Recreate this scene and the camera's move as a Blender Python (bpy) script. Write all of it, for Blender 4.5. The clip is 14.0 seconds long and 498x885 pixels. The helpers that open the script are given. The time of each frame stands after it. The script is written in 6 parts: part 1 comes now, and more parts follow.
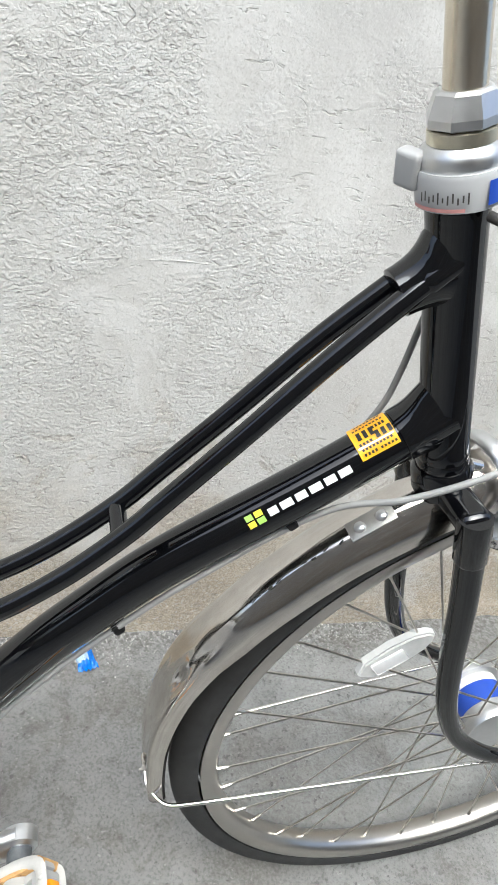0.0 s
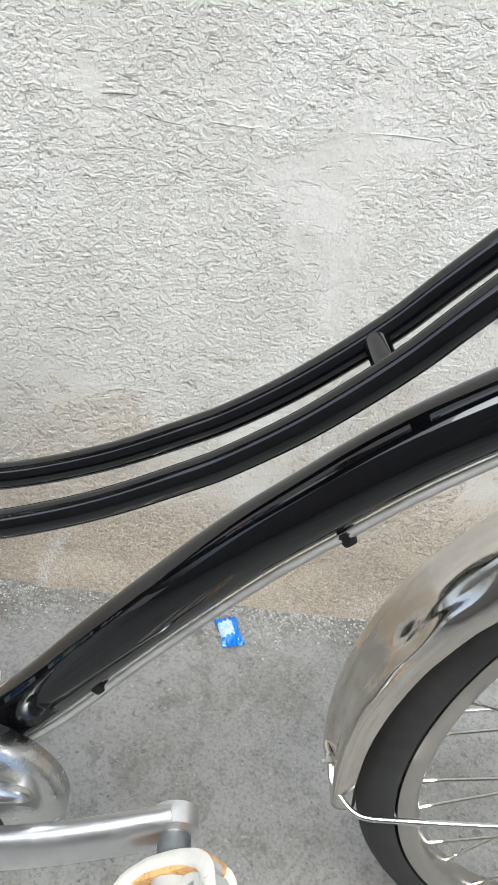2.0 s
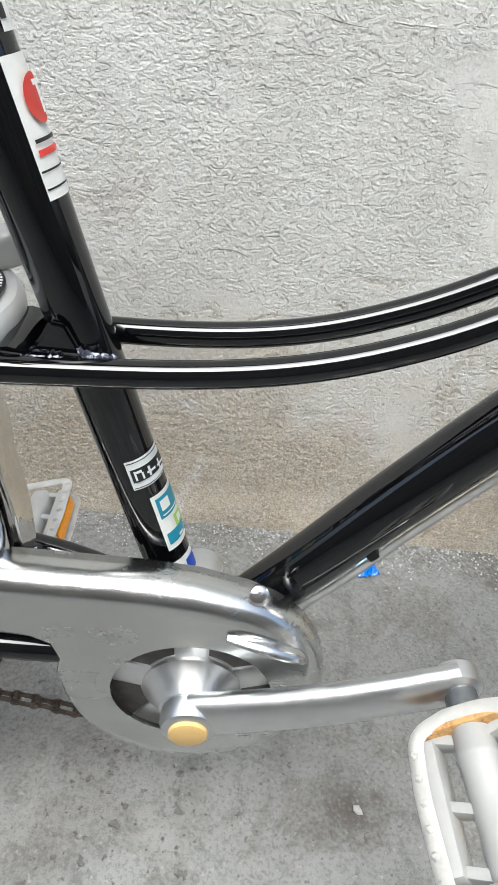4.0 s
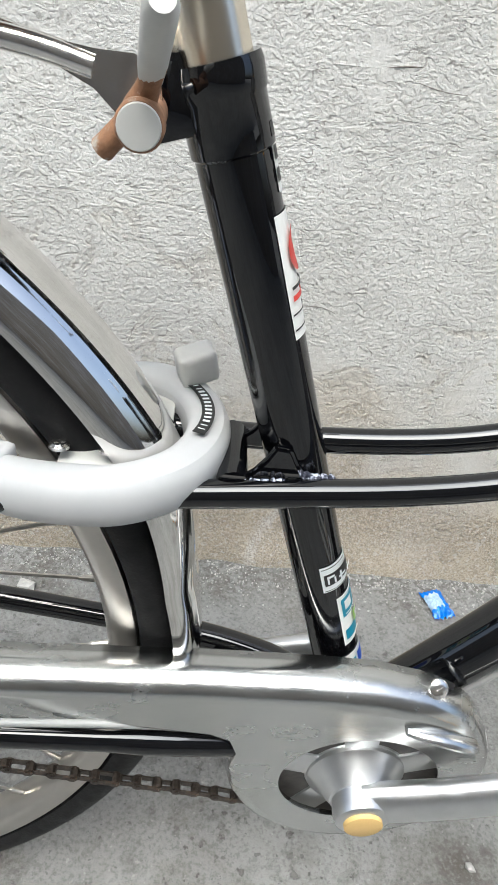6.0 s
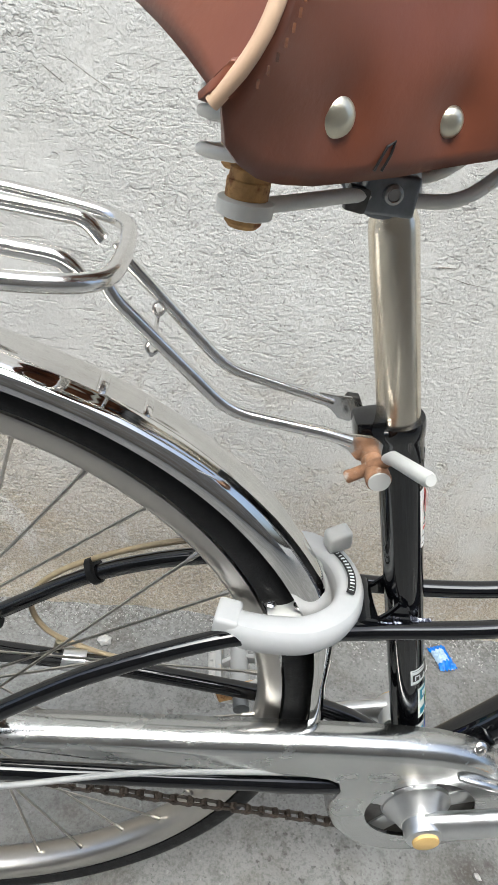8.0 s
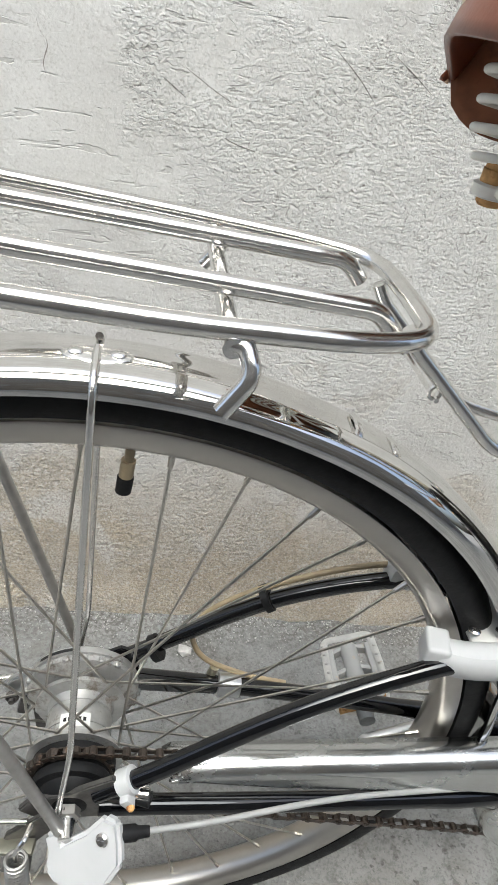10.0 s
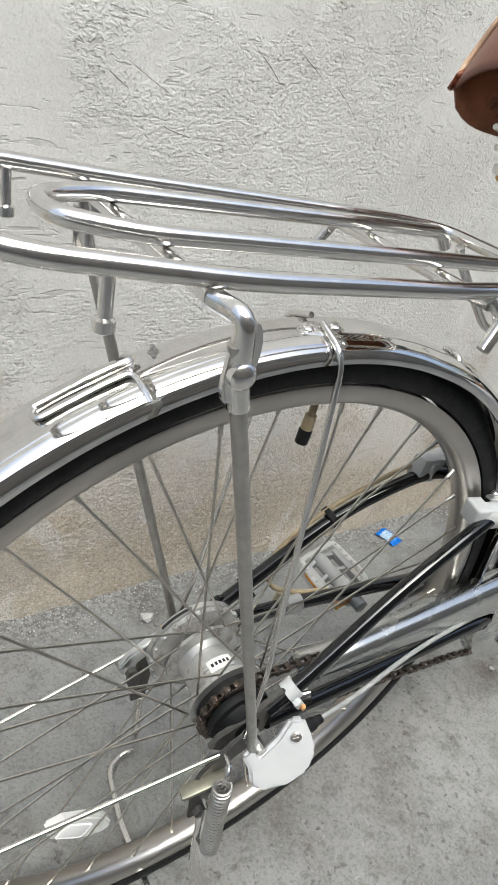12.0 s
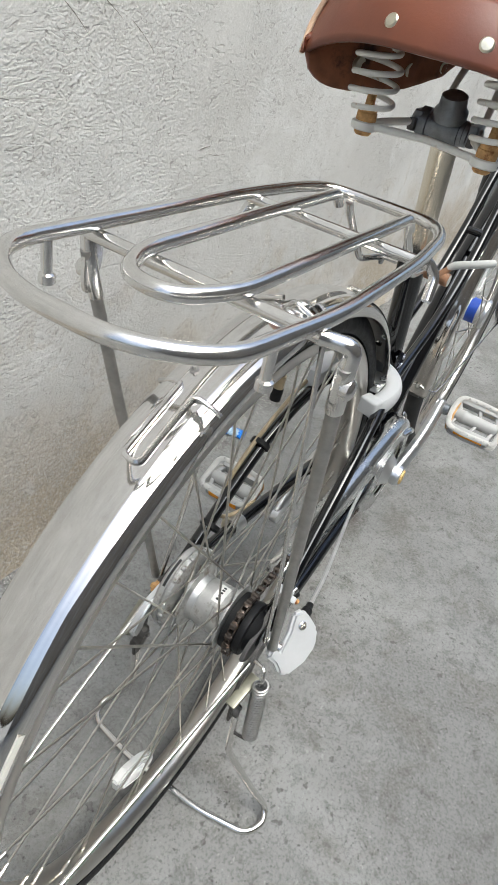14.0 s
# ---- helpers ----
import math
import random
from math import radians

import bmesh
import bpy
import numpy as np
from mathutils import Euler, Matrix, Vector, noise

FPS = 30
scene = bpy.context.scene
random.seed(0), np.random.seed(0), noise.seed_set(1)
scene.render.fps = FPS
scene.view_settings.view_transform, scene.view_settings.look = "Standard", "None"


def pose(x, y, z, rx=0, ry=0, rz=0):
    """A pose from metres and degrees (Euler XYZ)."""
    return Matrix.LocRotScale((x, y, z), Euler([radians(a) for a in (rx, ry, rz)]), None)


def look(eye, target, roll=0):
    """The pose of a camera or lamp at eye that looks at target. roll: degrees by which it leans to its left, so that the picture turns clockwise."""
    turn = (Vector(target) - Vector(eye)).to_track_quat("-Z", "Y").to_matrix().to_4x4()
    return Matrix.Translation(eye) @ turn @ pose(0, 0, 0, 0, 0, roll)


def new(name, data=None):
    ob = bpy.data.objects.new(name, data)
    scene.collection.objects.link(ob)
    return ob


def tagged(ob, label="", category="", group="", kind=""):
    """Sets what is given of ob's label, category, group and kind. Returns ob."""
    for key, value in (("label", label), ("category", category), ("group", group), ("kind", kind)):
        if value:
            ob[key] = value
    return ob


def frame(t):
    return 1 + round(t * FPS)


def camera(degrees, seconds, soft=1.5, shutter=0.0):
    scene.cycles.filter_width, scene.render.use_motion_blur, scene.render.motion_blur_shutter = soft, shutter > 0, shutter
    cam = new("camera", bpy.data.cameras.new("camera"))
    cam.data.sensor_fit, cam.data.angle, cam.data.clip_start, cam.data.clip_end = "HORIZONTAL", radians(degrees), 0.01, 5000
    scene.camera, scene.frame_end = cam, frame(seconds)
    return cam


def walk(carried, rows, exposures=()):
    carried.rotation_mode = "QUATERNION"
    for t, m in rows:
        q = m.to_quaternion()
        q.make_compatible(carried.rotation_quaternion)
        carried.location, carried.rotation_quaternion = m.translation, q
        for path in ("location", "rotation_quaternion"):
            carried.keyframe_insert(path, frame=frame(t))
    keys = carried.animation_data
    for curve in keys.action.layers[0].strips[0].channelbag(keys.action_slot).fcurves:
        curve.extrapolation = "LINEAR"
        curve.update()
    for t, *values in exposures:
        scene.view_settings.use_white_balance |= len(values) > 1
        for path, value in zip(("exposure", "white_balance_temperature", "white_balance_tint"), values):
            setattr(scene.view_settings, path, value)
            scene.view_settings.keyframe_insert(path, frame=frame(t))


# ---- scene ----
cam = camera(42.14, 14.0)
PATH = [
    (0, (0.6253, -0.3257, 0.9279), (0.8775, 0.2952, 0.4909), 14.42),
    (0.5, (0.6660, -0.2684, 0.8389), (0.8474, 0.3777, 0.4034), 13.18),
    (1, (0.6622, -0.2439, 0.7936), (0.8034, 0.4066, 0.3498), 13.35),
    (1.5, (0.6270, -0.2352, 0.7547), (0.7409, 0.4148, 0.3025), 12.79),
    (2, (0.5922, -0.2507, 0.7468), (0.6934, 0.4059, 0.3012), 11.91),
    (2.5, (0.5628, -0.2603, 0.7210), (0.6489, 0.3942, 0.2692), 11.01),
    (3, (0.5191, -0.2705, 0.7019), (0.5910, 0.3766, 0.2371), 11.49),
    (3.5, (0.4921, -0.2729, 0.6784), (0.5740, 0.3683, 0.2070), 9.27),
    (4, (0.4539, -0.2891, 0.6731), (0.5217, 0.3530, 0.2007), 9.53),
    (4.2, (0.4510, -0.2870, 0.6725), (0.4907, 0.3556, 0.1977), 6.33),
    (6.3, (0.3273, -0.2593, 0.7236), (0.3993, 0.3899, 0.2617), 8.32),
    (6.5, (0.3195, -0.2647, 0.7493), (0.3904, 0.3836, 0.2860), 8.55),
    (7, (0.3007, -0.2901, 0.8095), (0.3718, 0.3621, 0.3517), 9.71),
    (7.5, (0.2668, -0.3203, 0.8662), (0.3539, 0.3407, 0.4242), 10.76),
    (8, (0.1941, -0.3451, 0.8804), (0.2982, 0.3141, 0.4392), 11.28),
    (8.5, (0.1390, -0.3441, 0.8792), (0.2257, 0.3103, 0.4272), 9.98),
    (8.7, (0.1201, -0.3443, 0.8765), (0.2107, 0.3127, 0.4291), 10.21),
    (10.8, (-0.0785, -0.2949, 0.8782), (0.1608, 0.3174, 0.4223), 13.81),
    (11, (-0.1179, -0.3015, 0.8662), (0.1591, 0.2937, 0.4090), 14.84),
    (11.5, (-0.2155, -0.3125, 0.8640), (0.1562, 0.2348, 0.4143), 16.27),
    (12, (-0.2676, -0.2937, 0.8668), (0.1617, 0.2290, 0.4396), 13.81),
    (12.5, (-0.3214, -0.2675, 0.8661), (0.1637, 0.1877, 0.4218), 12.54),
    (13, (-0.3692, -0.2199, 0.8777), (0.1867, 0.1229, 0.4157), 14.45),
    (13.5, (-0.4206, -0.1910, 0.9030), (0.1624, 0.0970, 0.4371), 11.89),
    (14, (-0.4183, -0.1767, 0.9218), (0.1692, 0.0782, 0.4423), 13.31),
]
walk(cam, [(t, look(eye, target, roll)) for t, eye, target, roll in PATH], [(0.0, 1.16, 5840, 2), (1.5, 1.23, 5850, 2), (3.0, 1.25, 5860, 2), (4.0, 1.12, 5870, 2), (7.0, 1.21, 5900, 2), (7.5, 1.02, 5920, 2), (8.0, 1.08, 5900, 2), (8.5, 1.09, 5890, 2), (11.0, 0.9, 6000, 2), (12.0, 0.9, 6000, 2), (13.0, 0.85, 5930, 2), (14.0, 0.83, 5930, 2)])

# ---- light ----
SUN_HIGH, SUN_ROUND = 65.0, 195.0
world = bpy.data.worlds.new("world")
scene.world = world
world.use_nodes = True
wn, wl = world.node_tree.nodes, world.node_tree.links
sky = wn.new("ShaderNodeTexSky")
sky.sky_type, sky.sun_disc = "NISHITA", False
sky.sun_elevation, sky.sun_rotation = radians(SUN_HIGH), radians(SUN_ROUND)
sky.air_density, sky.dust_density, sky.ozone_density = 0.8, 8.0, 0.6
wn["Background"].inputs["Strength"].default_value = 0.15
wl.new(sky.outputs[0], wn["Background"].inputs["Color"])
sun_data = bpy.data.lights.new("sun", "SUN")
sun_data.energy, sun_data.angle, sun_data.color = 1.5, radians(56), (1.0, 0.995, 0.98)
sun = new("sun", sun_data)
ray = Vector((math.sin(radians(SUN_ROUND)) * math.cos(radians(SUN_HIGH)), math.cos(radians(SUN_ROUND)) * math.cos(radians(SUN_HIGH)), math.sin(radians(SUN_HIGH))))
sun.matrix_world = look(Vector((0.5, 0, 0.4)) + ray * 6, (0.5, 0, 0.4))

# ---- materials ----


def mat(name, color=(0.5, 0.5, 0.5), rough=0.5, metal=0.0, vary=0.0, scale=40.0, tint=None, tint_at=0.55, tint_scale=12.0,
        bump=0.0, bump_scale=200.0, rough_vary=0.0, coat=0.0, spec=0.5, alpha=1.0, trans=0.0, stretch=(1, 1, 1), tint_soft=0.12):
    m = bpy.data.materials.new(name)
    m.use_nodes = True
    n, l = m.node_tree.nodes, m.node_tree.links
    b = n["Principled BSDF"]
    b.inputs["Base Color"].default_value = (*color, 1)
    b.inputs["Roughness"].default_value, b.inputs["Metallic"].default_value = rough, metal
    b.inputs["Coat Weight"].default_value, b.inputs["Coat Roughness"].default_value = coat, 0.04
    b.inputs["Specular IOR Level"].default_value = spec
    b.inputs["Alpha"].default_value, b.inputs["Transmission Weight"].default_value = alpha, trans
    tc = n.new("ShaderNodeTexCoord")
    mp = n.new("ShaderNodeMapping")
    mp.inputs["Scale"].default_value = stretch
    l.new(tc.outputs["Object"], mp.inputs["Vector"])

    def noise_node(s, detail=5.0, rough_=0.6):
        t = n.new("ShaderNodeTexNoise")
        t.inputs["Scale"].default_value, t.inputs["Detail"].default_value, t.inputs["Roughness"].default_value = s, detail, rough_
        l.new(mp.outputs[0], t.inputs["Vector"])
        return t

    out = None
    if vary:
        t = noise_node(scale)
        r = n.new("ShaderNodeValToRGB")
        r.color_ramp.elements[0].position, r.color_ramp.elements[1].position = 0.3, 0.7
        r.color_ramp.elements[0].color = (*[c * (1 - vary) for c in color], 1)
        r.color_ramp.elements[1].color = (*[min(1, c * (1 + vary)) for c in color], 1)
        l.new(t.outputs["Fac"], r.inputs["Fac"])
        out = r.outputs["Color"]
    if tint:
        t = noise_node(tint_scale, 8.0, 0.68)
        r = n.new("ShaderNodeValToRGB")
        r.color_ramp.elements[0].position, r.color_ramp.elements[1].position = tint_at, tint_at + tint_soft
        l.new(t.outputs["Fac"], r.inputs["Fac"])
        mx = n.new("ShaderNodeMix")
        mx.data_type = "RGBA"
        mx.inputs["A"].default_value, mx.inputs["B"].default_value = (*color, 1), (*tint, 1)
        if out:
            l.new(out, mx.inputs["A"])
        l.new(r.outputs["Color"], mx.inputs["Factor"])
        out = mx.outputs["Result"]
        if metal > 0.5:
            mr = n.new("ShaderNodeMapRange")
            mr.inputs["To Min"].default_value, mr.inputs["To Max"].default_value = metal, 0.1
            l.new(r.outputs["Color"], mr.inputs["Value"])
            l.new(mr.outputs["Result"], b.inputs["Metallic"])
    if out:
        l.new(out, b.inputs["Base Color"])
    if rough_vary:
        t = noise_node(scale * 1.7, 6.0)
        mr = n.new("ShaderNodeMapRange")
        mr.inputs["From Min"].default_value, mr.inputs["From Max"].default_value = 0.3, 0.7
        mr.inputs["To Min"].default_value, mr.inputs["To Max"].default_value = max(0.02, rough - rough_vary), rough + rough_vary
        l.new(t.outputs["Fac"], mr.inputs["Value"])
        l.new(mr.outputs["Result"], b.inputs["Roughness"])
    if bump:
        t = noise_node(bump_scale, 4.0)
        bp = n.new("ShaderNodeBump")
        bp.inputs["Strength"].default_value, bp.inputs["Distance"].default_value = 1.0, bump
        l.new(t.outputs["Fac"], bp.inputs["Height"])
        l.new(bp.outputs["Normal"], b.inputs["Normal"])
    return m


M_BLACK = mat("black_gloss_paint", (0.0022, 0.0023, 0.003), 0.03, vary=0.25, scale=300, spec=0.7)
M_DRUM = mat("grey_cast_aluminium", (0.52, 0.52, 0.51), 0.42, 0.85, vary=0.2, scale=60, tint=(0.16, 0.13, 0.1), tint_at=0.55, tint_scale=40)
M_OLIVE = mat("yellowed_zinc_plate", (0.26, 0.25, 0.2), 0.4, 0.9, vary=0.2, scale=70, tint=(0.2, 0.15, 0.09), tint_at=0.6, tint_scale=50)
M_SCUFF = mat("scuffed_paint", (0.035, 0.038, 0.06), 0.4, vary=0.5, scale=200, tint=(0.5, 0.52, 0.62), tint_at=0.5, tint_scale=220, tint_soft=0.04)
M_IRON = mat("blue_grey_cast_iron", (0.2, 0.21, 0.22), 0.42, 0.8, vary=0.3, scale=60, tint=(0.2, 0.14, 0.09), tint_at=0.7, tint_scale=60)
M_OLDCHROME = mat("pitted_old_chrome", (0.68, 0.64, 0.59), 0.13, 1.0, vary=0.08, scale=50, rough_vary=0.06, bump=0.0002, bump_scale=30, tint=(0.3, 0.2, 0.12), tint_at=0.7, tint_scale=120, tint_soft=0.05)
M_CHROME = mat("stainless_mirror", (0.73, 0.715, 0.69), 0.05, 1.0, vary=0.05, scale=60, rough_vary=0.02, bump=0.00005, bump_scale=26)
M_STEEL = mat("bright_steel_tube", (0.76, 0.745, 0.72), 0.2, 1.0, vary=0.06, scale=120, rough_vary=0.06)
M_POST = mat("worn_seat_post_steel", (0.76, 0.69, 0.57), 0.27, 1.0, vary=0.12, scale=90, stretch=(1, 1, 0.04), tint=(0.42, 0.26, 0.1), tint_at=0.74, tint_scale=30)
M_ALLOY = mat("satin_aluminium", (0.68, 0.685, 0.69), 0.36, 1.0, vary=0.04, scale=90, rough_vary=0.08)
M_CASE = mat("polished_aluminium_sheet", (0.6, 0.605, 0.595), 0.24, 1.0, vary=0.05, scale=30, rough_vary=0.08, bump=0.0005, bump_scale=14, stretch=(0.5, 1, 1))
M_RIM = mat("aluminium_rim", (0.48, 0.46, 0.43), 0.3, 1.0, vary=0.03, scale=70)
M_SPOKE = mat("spoke_steel", (0.5, 0.475, 0.435), 0.28, 1.0, vary=0.15, scale=200)
M_DULL = mat("dull_grey_steel", (0.42, 0.41, 0.39), 0.42, 0.9, vary=0.15, scale=80, tint=(0.25, 0.16, 0.09), tint_at=0.68, tint_scale=60)
M_DARK = mat("dark_steel", (0.09, 0.085, 0.08), 0.45, 0.6, vary=0.3, scale=150)
M_CHAIN = mat("oily_chain_steel", (0.085, 0.07, 0.06), 0.38, 0.9, vary=0.3, scale=400, tint=(0.1, 0.055, 0.03), tint_at=0.55, tint_scale=150)
M_TYRE = mat("black_rubber", (0.006, 0.006, 0.0065), 0.6, spec=0.28, vary=0.25, scale=60, bump=0.0003, bump_scale=500, rough_vary=0.1)
M_OLDTYRE = mat("dusty_rubber", (0.02, 0.02, 0.02), 0.7, vary=0.35, scale=40, bump=0.0003, bump_scale=500)
M_PLASTIC = mat("white_plastic", (0.43, 0.435, 0.44), 0.45, vary=0.03, scale=60, tint=(0.55, 0.52, 0.46), tint_at=0.72, tint_scale=50)
M_GREYPL = mat("pale_grey_plastic", (0.5, 0.5, 0.48), 0.45, vary=0.06, scale=60)
M_CLEAR = mat("frosted_reflector_plastic", (0.8, 0.81, 0.8), 0.25, vary=0.06, scale=150, alpha=0.62)
M_CREAM = mat("cream_enamel", (0.7, 0.685, 0.63), 0.42, vary=0.06, scale=60, tint=(0.42, 0.24, 0.08), tint_at=0.62, tint_scale=70)
M_RUST = mat("rusty_nut", (0.5, 0.29, 0.11), 0.75, vary=0.3, scale=120, tint=(0.24, 0.09, 0.03), tint_at=0.52, tint_scale=90, bump=0.0005, bump_scale=300)
M_DRUST = mat("deep_rust", (0.27, 0.14, 0.075), 0.75, vary=0.35, scale=150, tint=(0.42, 0.39, 0.34), tint_at=0.56, tint_scale=80, bump=0.0006, bump_scale=250)
M_PEDAL = mat("stained_pedal_plastic", (0.36, 0.357, 0.345), 0.5, vary=0.05, scale=50, tint=(0.55, 0.36, 0.14), tint_at=0.6, tint_scale=38, tint_soft=0.12)
M_CAGE = mat("corroded_pedal_cage", (0.42, 0.41, 0.385), 0.6, vary=0.12, scale=80, tint=(0.34, 0.22, 0.11), tint_at=0.64, tint_scale=90, bump=0.0006, bump_scale=220)
M_AMBER = mat("amber_reflector", (0.85, 0.32, 0.01), 0.22, vary=0.15, scale=500)
M_WHITEREF = mat("white_reflector", (0.9, 0.9, 0.9), 0.2, vary=0.03, scale=500)
M_CAP = mat("yellowed_cap", (0.62, 0.42, 0.16), 0.45, vary=0.06, scale=80)
M_LEATHER = mat("brown_leather", (0.158, 0.05, 0.026), 0.34, vary=0.14, scale=14, tint=(0.1, 0.03, 0.016), tint_at=0.58, tint_scale=9, tint_soft=0.3, bump=0.00012, bump_scale=330, rough_vary=0.06, spec=0.5)
M_SUEDE = mat("raw_leather_inside", (0.22, 0.085, 0.04), 0.85, vary=0.3, scale=50, tint=(0.05, 0.02, 0.012), tint_at=0.5, tint_scale=25)
M_PIPING = mat("tan_piping", (0.58, 0.4, 0.27), 0.6, vary=0.08, scale=100)
M_RIVET = mat("tarnished_rivet", (0.62, 0.58, 0.46), 0.28, 0.9, vary=0.1, scale=150)
M_CABLE = mat("grey_cable_housing", (0.27, 0.27, 0.265), 0.4, vary=0.1, scale=100)
M_TAN = mat("tan_cable_housing", (0.34, 0.27, 0.17), 0.5, vary=0.12, scale=100)
M_BLUE = mat("blue_film", (0.01, 0.16, 0.62), 0.2, vary=0.3, scale=150, coat=0.4)
M_BLUEPR = mat("blue_print", (0.02, 0.07, 0.42), 0.4, vary=0.05)
M_TEAL = mat("teal_print", (0.02, 0.22, 0.33), 0.35, vary=0.05)
M_YELLOW = mat("orange_sticker", (0.85, 0.4, 0.012), 0.35, vary=0.06, scale=80)
M_WHITEST = mat("white_sticker", (0.74, 0.74, 0.71), 0.35, vary=0.06, scale=90, tint=(0.45, 0.43, 0.38), tint_at=0.66, tint_scale=80)
M_INK = mat("black_ink", (0.012, 0.012, 0.012), 0.4)
M_RED = mat("red_print", (0.62, 0.05, 0.035), 0.4)
M_GREEN = mat("green_print", (0.35, 0.55, 0.12), 0.35)
M_LEMON = mat("yellow_print", (0.72, 0.58, 0.06), 0.35)
M_SILVER = mat("silver_lettering", (0.75, 0.78, 0.78), 0.3)
M_STONE = mat("pale_grit", (0.4, 0.39, 0.37), 0.85, vary=0.3, scale=60)


def surface(name, base, light, dark, stain_bounce, wall):
    """Plaster or concrete: two scales of colour, stains, on walls also painted bounce light and recess shade, and a
    relief of fine grain and tool marks.
    """
    m = bpy.data.materials.new(name)
    m.use_nodes = True
    n, l = m.node_tree.nodes, m.node_tree.links
    b = n["Principled BSDF"]
    b.inputs["Roughness"].default_value = 0.9
    b.inputs["Specular IOR Level"].default_value = 0.25
    tc = n.new("ShaderNodeTexCoord")

    def tex(scale, detail=6.0, rough=0.6, distort=0.0, stretch=None, turn=0.0):
        t = n.new("ShaderNodeTexNoise")
        t.inputs["Scale"].default_value, t.inputs["Detail"].default_value = scale, detail
        t.inputs["Roughness"].default_value, t.inputs["Distortion"].default_value = rough, distort
        if stretch:
            mp = n.new("ShaderNodeMapping")
            mp.inputs["Scale"].default_value, mp.inputs["Rotation"].default_value = stretch, (0, turn if wall else 0, 0 if wall else turn)
            l.new(tc.outputs["Object"], mp.inputs["Vector"])
            l.new(mp.outputs[0], t.inputs["Vector"])
        else:
            l.new(tc.outputs["Object"], t.inputs["Vector"])
        return t.outputs["Fac"]

    def ramp(fac, lo, hi):
        r = n.new("ShaderNodeMapRange")
        r.interpolation_type = "SMOOTHSTEP"
        r.inputs["From Min"].default_value, r.inputs["From Max"].default_value = lo, hi
        l.new(fac, r.inputs["Value"])
        return r.outputs["Result"]

    def blend(fac, a, c, amount=1.0):
        x = n.new("ShaderNodeMix")
        x.data_type = "RGBA"
        if amount < 1:
            k = n.new("ShaderNodeMath")
            k.operation = "MULTIPLY"
            k.inputs[1].default_value = amount
            l.new(fac, k.inputs[0])
            fac = k.outputs[0]
        l.new(fac, x.inputs["Factor"])
        if isinstance(a, tuple):
            x.inputs["A"].default_value = (*a, 1)
        else:
            l.new(a, x.inputs["A"])
        x.inputs["B"].default_value = (*c, 1)
        return x.outputs["Result"]

    def calc(op, a, c):
        k = n.new("ShaderNodeMath")
        k.operation = op
        for i, v in enumerate((a, c)):
            if isinstance(v, (int, float)):
                k.inputs[i].default_value = v
            else:
                l.new(v, k.inputs[i])
        return k.outputs[0]

    col = blend(ramp(tex(3.2, 5, 0.6, 0.6), 0.35, 0.68), base, light)
    col = blend(ramp(tex(9.0, 6, 0.65), 0.52, 0.75), col, dark, 0.5)
    sep = n.new("ShaderNodeSeparateXYZ")
    l.new(tc.outputs["Object"], sep.inputs[0])
    if wall:
        col = blend(ramp(tex(1.6, 4, 0.6, 0.5), 0.42, 0.66), col, dark, 0.4)
        # Warm tan rising from the foot: splash dirt and bounce light painted together.
        low_tan = calc("ADD", calc("MULTIPLY", sep.outputs["Z"], -1.6), calc("MULTIPLY", tex(4.0, 6, 0.65), 1.3))
        col = blend(ramp(low_tan, -0.05, 0.55), col, stain_bounce, 0.8)
        calm = ramp(sep.outputs["X"], 0.62, 0.86)
        coarse = ramp(calc("SUBTRACT", tex(6.0, 5, 0.62, 0.5), calc("MULTIPLY", calm, 0.11)), 0.36, 0.5)
        here = ramp(tex(7.0, 3, 0.5, 0.8), 0.46, 0.54)
        there = calc("SUBTRACT", 1.0, here)

        def flakes(scale, along, turn, lo):
            return ramp(tex(scale, 3.5, 0.62, 0.9, (along, 1.0, 1.0), turn), lo, lo + 0.07)

        def grooves(scale, along, turn, wide, mask):
            line = calc("ABSOLUTE", calc("SUBTRACT", tex(scale, 2.5, 0.55, 0.7, (along, 1.0, 1.0), turn), 0.5), 0.0)
            return calc("MULTIPLY", ramp(line, wide, wide * 0.3), mask)

        def dashes(scale, along, turn, hi):
            return ramp(tex(scale, 3.0, 0.6, 0.5, (along, 1.0, 1.0), turn), hi, hi - 0.05)

        slant = ramp(sep.outputs["X"], 0.42, 0.22)
        level = calc("SUBTRACT", 1.0, slant)
        flake = calc("ADD", calc("MULTIPLY", flakes(105.0, 0.36, -0.35, 0.46), here), calc("MULTIPLY", flakes(95.0, 0.42, 0.75, 0.46), there))
        flake = calc("ADD", calc("MULTIPLY", flake, level), calc("MULTIPLY", flakes(85.0, 0.3, -0.85, 0.42), slant))
        dash = calc("ADD", calc("MULTIPLY", dashes(120.0, 0.3, -0.2, 0.39), level), calc("MULTIPLY", dashes(95.0, 0.17, -0.85, 0.4), slant))
        dash = calc("MULTIPLY", dash, ramp(tex(9.0, 4, 0.6, 0.6), 0.4, 0.56))
        crumbs = ramp(tex(215.0, 3, 0.6), 0.36, 0.64)
        lumps = ramp(tex(48.0, 4, 0.6, 0.4), 0.34, 0.66)
        cuts = calc("MAXIMUM", grooves(30.0, 0.4, -0.3, 0.008, ramp(tex(26.0, 2, 0.5), 0.57, 0.61)), grooves(34.0, 0.4, 0.9, 0.008, ramp(tex(29.0, 2, 0.5), 0.58, 0.62)))
        cuts = calc("MULTIPLY", cuts, calc("ADD", calc("MULTIPLY", coarse, 0.8), 0.2))
